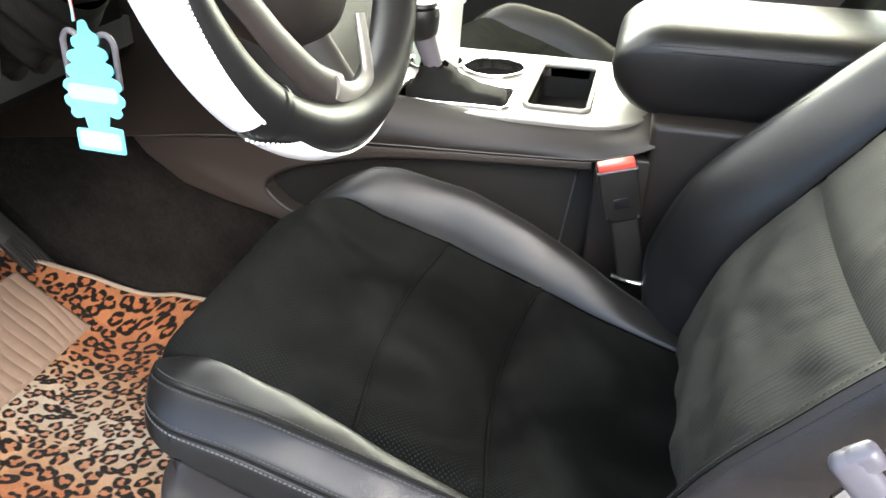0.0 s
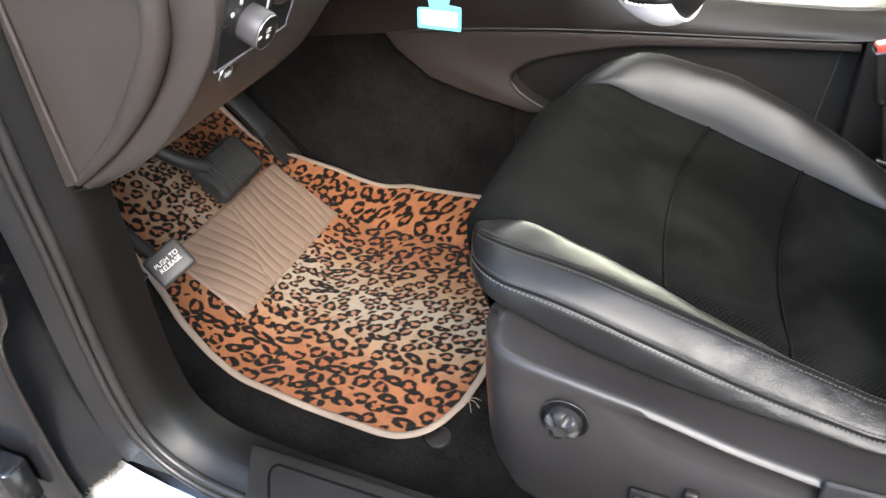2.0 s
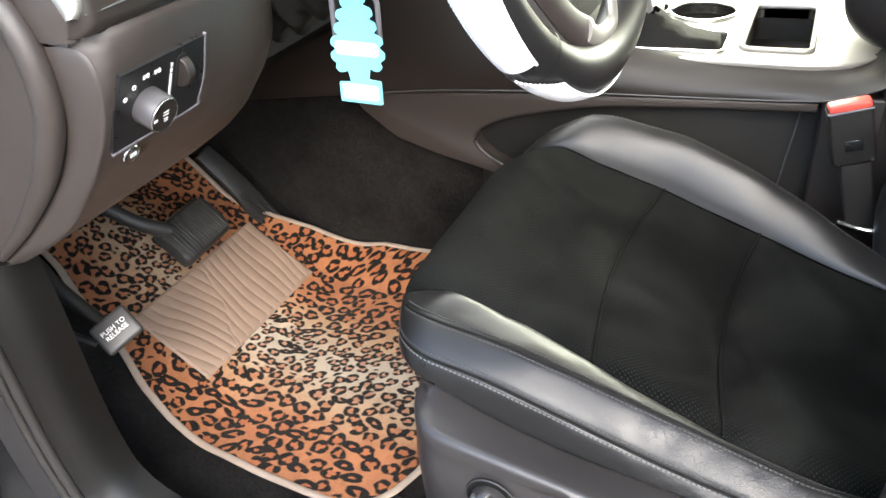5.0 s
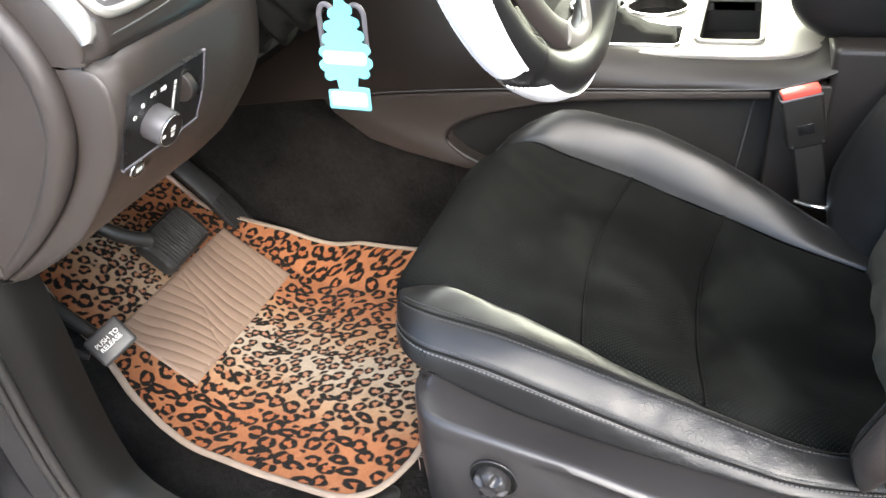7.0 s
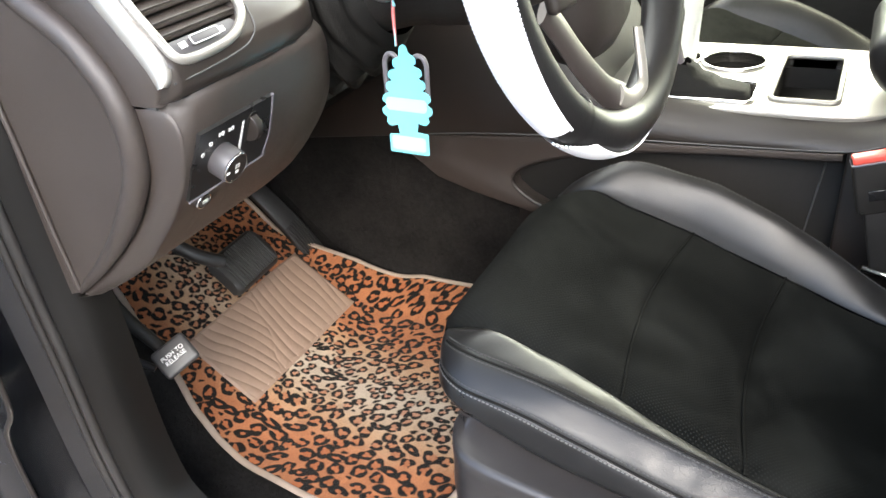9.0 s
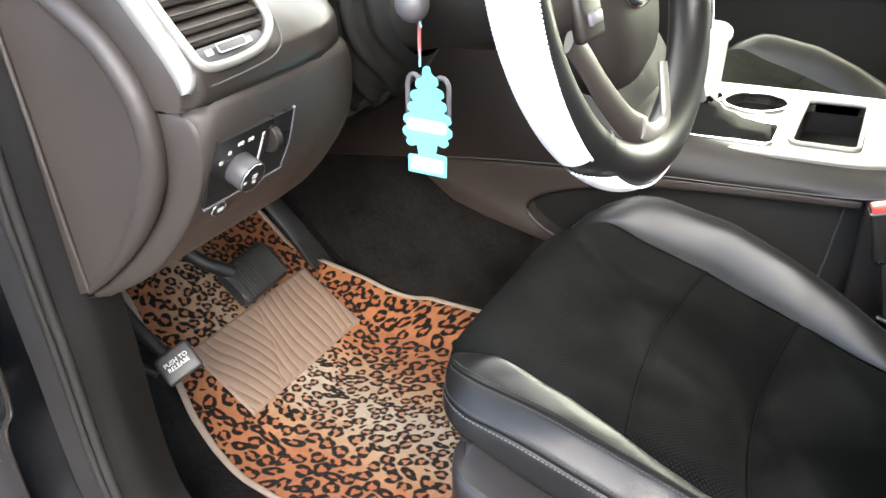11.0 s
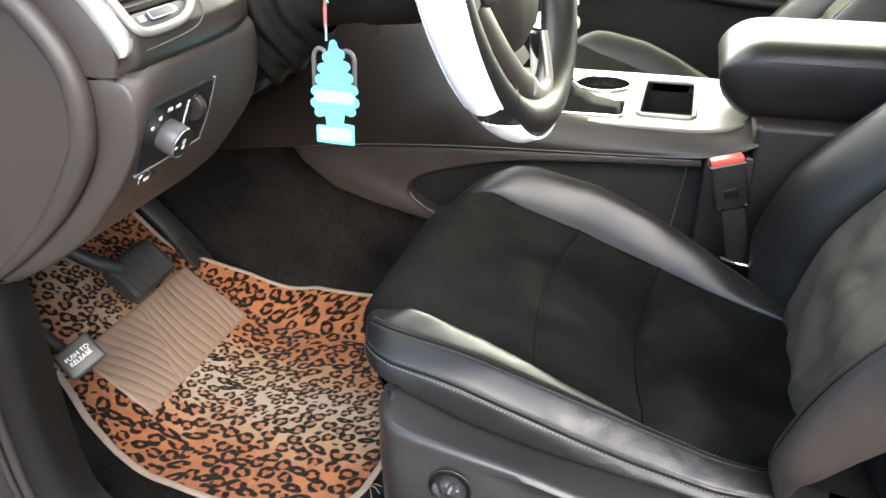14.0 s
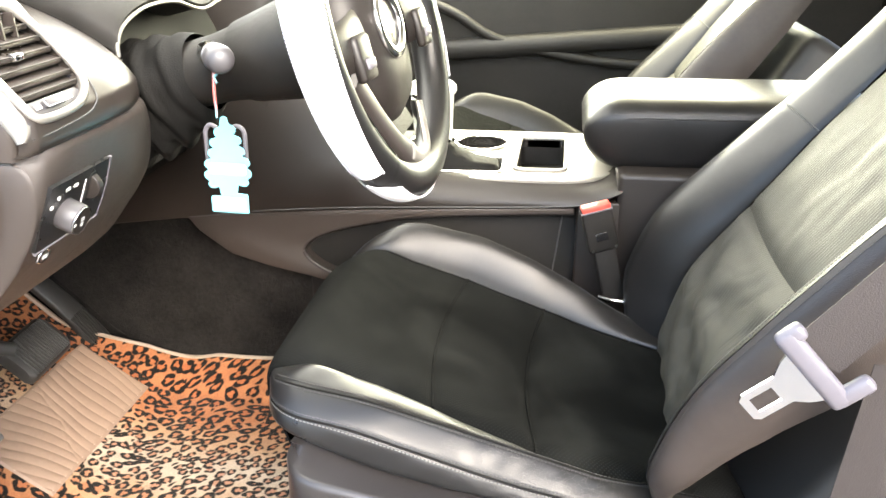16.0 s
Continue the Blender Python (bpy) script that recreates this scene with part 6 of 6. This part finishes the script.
# buckle on its stalk
buckle = thing("seat_belt_buckle", (0.41, 0.25, 0.27), "black seat belt buckle with a red release button", "seat belt buckle")
BK = Matrix.Translation((0.402, 0.250, 0.445)) @ Matrix.Rotation(radians(-14), 4, "Y") @ Matrix.Rotation(radians(10), 4, "Z")
part("housing", framed(boxed((-0.025, -0.010, -0.080), (0.025, 0.014, 0.0), 0.004), BK), SOFTTRIM, buckle)
part("release_button", framed(boxed((-0.0235, -0.0115, -0.008), (0.0235, 0.008, 0.003), 0.0025), BK), RED, buckle, "red release button")
part("button_surround", framed(boxed((-0.0255, -0.0125, -0.0095), (0.0255, 0.013, -0.0065), 0.0012), BK), GREY, buckle)
part("label_recess", framed(boxed((-0.010, -0.0112, -0.060), (0.010, -0.0095, -0.046), 0.0005), BK), PAINT, buckle)
part("stalk", framed(boxed((-0.017, -0.004, -0.175), (0.019, 0.006, -0.078), 0.003), BK), SOFTTRIM, buckle)
for x in (-0.019, 0.019):
    part("rivet", framed(disc(bmesh.new(), (x, -0.0105, -0.074), (0, -1, 0), 0.0025, 0.003, 12), BK), CHROME, buckle)
part("bracket", tube(bmesh.new(), smooth_line([(0.415, 0.236, 0.287), (0.44, 0.240, 0.279), (0.47, 0.240, 0.278), (0.50, 0.24, 0.284)], 4), 0.005, 10), CHROME, buckle, "bright curved bracket")

# belt on the door side, with its tongue
belt = thing("seat_belt", (0.45, -0.315, 0.24), "grey seat belt webbing with its tongue hanging by the seat", "seat belt")


def strap(a, b, w, name, sag=0.0, n=14, turn=(0, -1, 0)):
    a, b = Vector(a), Vector(b)
    d = (b - a).normalized()
    side = d.cross(Vector(turn)).normalized()
    out = Vector(turn)
    bm = bmesh.new()
    rows = []
    for i in range(n + 1):
        u = i / n
        c = a.lerp(b, u) + out * (sag * math.sin(math.pi * u))
        ww = w(u) if callable(w) else w
        rows.append([c - side * ww + out * 0.0008, c - side * ww * 0.5 + out * 0.0016, c + side * ww * 0.5 + out * 0.0016, c + side * ww + out * 0.0008, c + side * ww - out * 0.0004, c - side * ww - out * 0.0004])
    sheet(bm, rows, closed_v=True)
    return part(name, bm, WEB, belt, smooth=False)


strap((0.566, -0.344, 0.541), (0.94, -0.355, 1.04), 0.0255, "shoulder_webbing", 0.0)
strap((0.640, -0.335, 0.53), (0.625, -0.318, 0.20), 0.0235, "lap_webbing", 0.0)
part("anchor", boxed((0.595, -0.325, 0.15), (0.655, -0.309, 0.215), 0.006), RUBBER, belt)
u1 = Vector((0.668, 0, -0.744)).normalized()
u2 = Vector((-u1.z, 0, u1.x))
BT = Matrix((u1, -u2, Vector((0, -1, 0)))).transposed().to_4x4() @ Matrix.Scale(0.98, 4)
BT.translation = (0.563, -0.351, 0.533)
tongue = part("tongue_grip", framed(boxed((-0.046, -0.010, -0.006), (0.046, 0.010, 0.008), 0.006, None, 3), BT), GREY, belt, "lilac-grey plastic tongue grip")
part("grip_end", framed(boxed((-0.046, -0.016, -0.006), (-0.030, 0.004, 0.0075), 0.005, None, 3), BT), GREY, tongue)
part("grip_foot", framed(boxed((0.030, -0.032, -0.006), (0.047, 0.006, 0.0075), 0.006, None, 3), BT), GREY, tongue)
loop = [(-0.026, 0.008), (0.032, 0.008), (0.026, 0.020), (0.017, 0.030), (0.017, 0.062), (0.013, 0.067), (-0.009, 0.067), (-0.013, 0.062), (-0.013, 0.030), (-0.022, 0.018)]
plate = bmesh.new()
prism(plate, loop, "z", 0.0, 0.003)
bmesh.ops.recalc_face_normals(plate, faces=plate.faces)
plate = with_holes(plate, [boxed((-0.006, 0.037, -0.02), (0.010, 0.059, 0.02))])
part("latch_plate", framed(plate, BT), CHROME, tongue, "bare metal latch plate", smooth=False)

# ---- passenger door, roof, pillars, glass: they close the cabin ----
pdoor = thing("passenger_door_panel", (0.3, 1.36, 0.1), "dark plastic passenger door panel with an armrest", "door panel", kind="structure")
part("panel", boxed((-0.55, 1.34, -0.02), (1.25, 1.42, 0.70), 0.02), SOFTTRIM, pdoor)
part("armrest", boxed((-0.05, 1.30, 0.50), (0.75, 1.36, 0.56), 0.025, Matrix.Rotation(radians(-4), 4, "Y"), 3), BLACKTRIM, pdoor)
part("trim_line", tube(bmesh.new(), smooth_line([(-0.2, 1.335, 0.68), (0.0, 1.325, 0.62), (0.13, 1.32, 0.545), (0.30, 1.32, 0.50), (0.52, 1.32, 0.472), (0.9, 1.325, 0.46)], 5), 0.014, 12), BLACKTRIM, pdoor)
part("map_pocket", boxed((-0.1, 1.28, 0.05), (0.7, 1.35, 0.25), 0.02), PLASTIC, pdoor)

plain("ceiling", boxed((0.18, -0.42, 1.20), (2.0, 1.42, 1.25), 0.02), LINING, "grey fabric headlining of the car roof", "headlining")
plain("roof", boxed((0.16, -0.44, 1.253), (2.02, 1.44, 1.285), 0.014), PAINT, "black painted car roof", "car roof")
bm = bmesh.new()
for y in (-0.42, 1.38):
    box(bm, (1.02, y - 0.03, 0.0), (1.16, y + 0.03, 1.22), 0.02)
plain("pillar_middle", bm, PLASTIC, "dark plastic middle pillars", "pillar")
bm = bmesh.new()
for y in (-0.40, 1.36):
    tube(bm, [(-0.95, y, 0.86), (0.20, y, 1.22)], 0.035, 10)
plain("pillar_front", bm, PLASTIC, "dark plastic windscreen pillars", "pillar")
plain("wall_rear", boxed((1.95, -0.45, -0.02), (2.05, 1.45, 1.22)), PLASTIC, "dark rear of the cabin", "car body", smooth=False)
plain("wall_rear_side", boxed((1.16, 1.34, -0.02), (2.0, 1.42, 0.80)), PLASTIC, "dark rear door panel", "door panel", smooth=False)
plain("wall_rear_side_near", boxed((1.16, -0.45, -0.02), (2.0, -0.37, 0.80)), PLASTIC, "dark rear door panel", "door panel", smooth=False)
plain("firewall", boxed((-1.10, -0.45, -0.02), (-1.0, 1.42, 0.88)), BODY, "dark bulkhead ahead of the footwell", "car body", smooth=False)
plain("bonnet", boxed((-2.1, -0.45, 0.72), (-0.92, 1.45, 0.80), 0.03), PAINT, "black painted bonnet", "bonnet")
bm = bmesh.new()
sheet(bm, [[(-0.93, -0.38, 0.89), (-0.93, 1.34, 0.89)], [(0.18, -0.38, 1.21), (0.18, 1.34, 1.21)]])
wind = plain("window_front", bm, GLASS, "clear windscreen", "windscreen", smooth=False)
wind.visible_shadow = False
bm = bmesh.new()
sheet(bm, [[(-0.75, 1.37, 0.70), (1.02, 1.37, 0.70)], [(0.12, 1.37, 1.21), (1.02, 1.37, 1.21)]])
side = plain("window_side", bm, GLASS, "clear passenger side window", "window", smooth=False)
side.visible_shadow = False
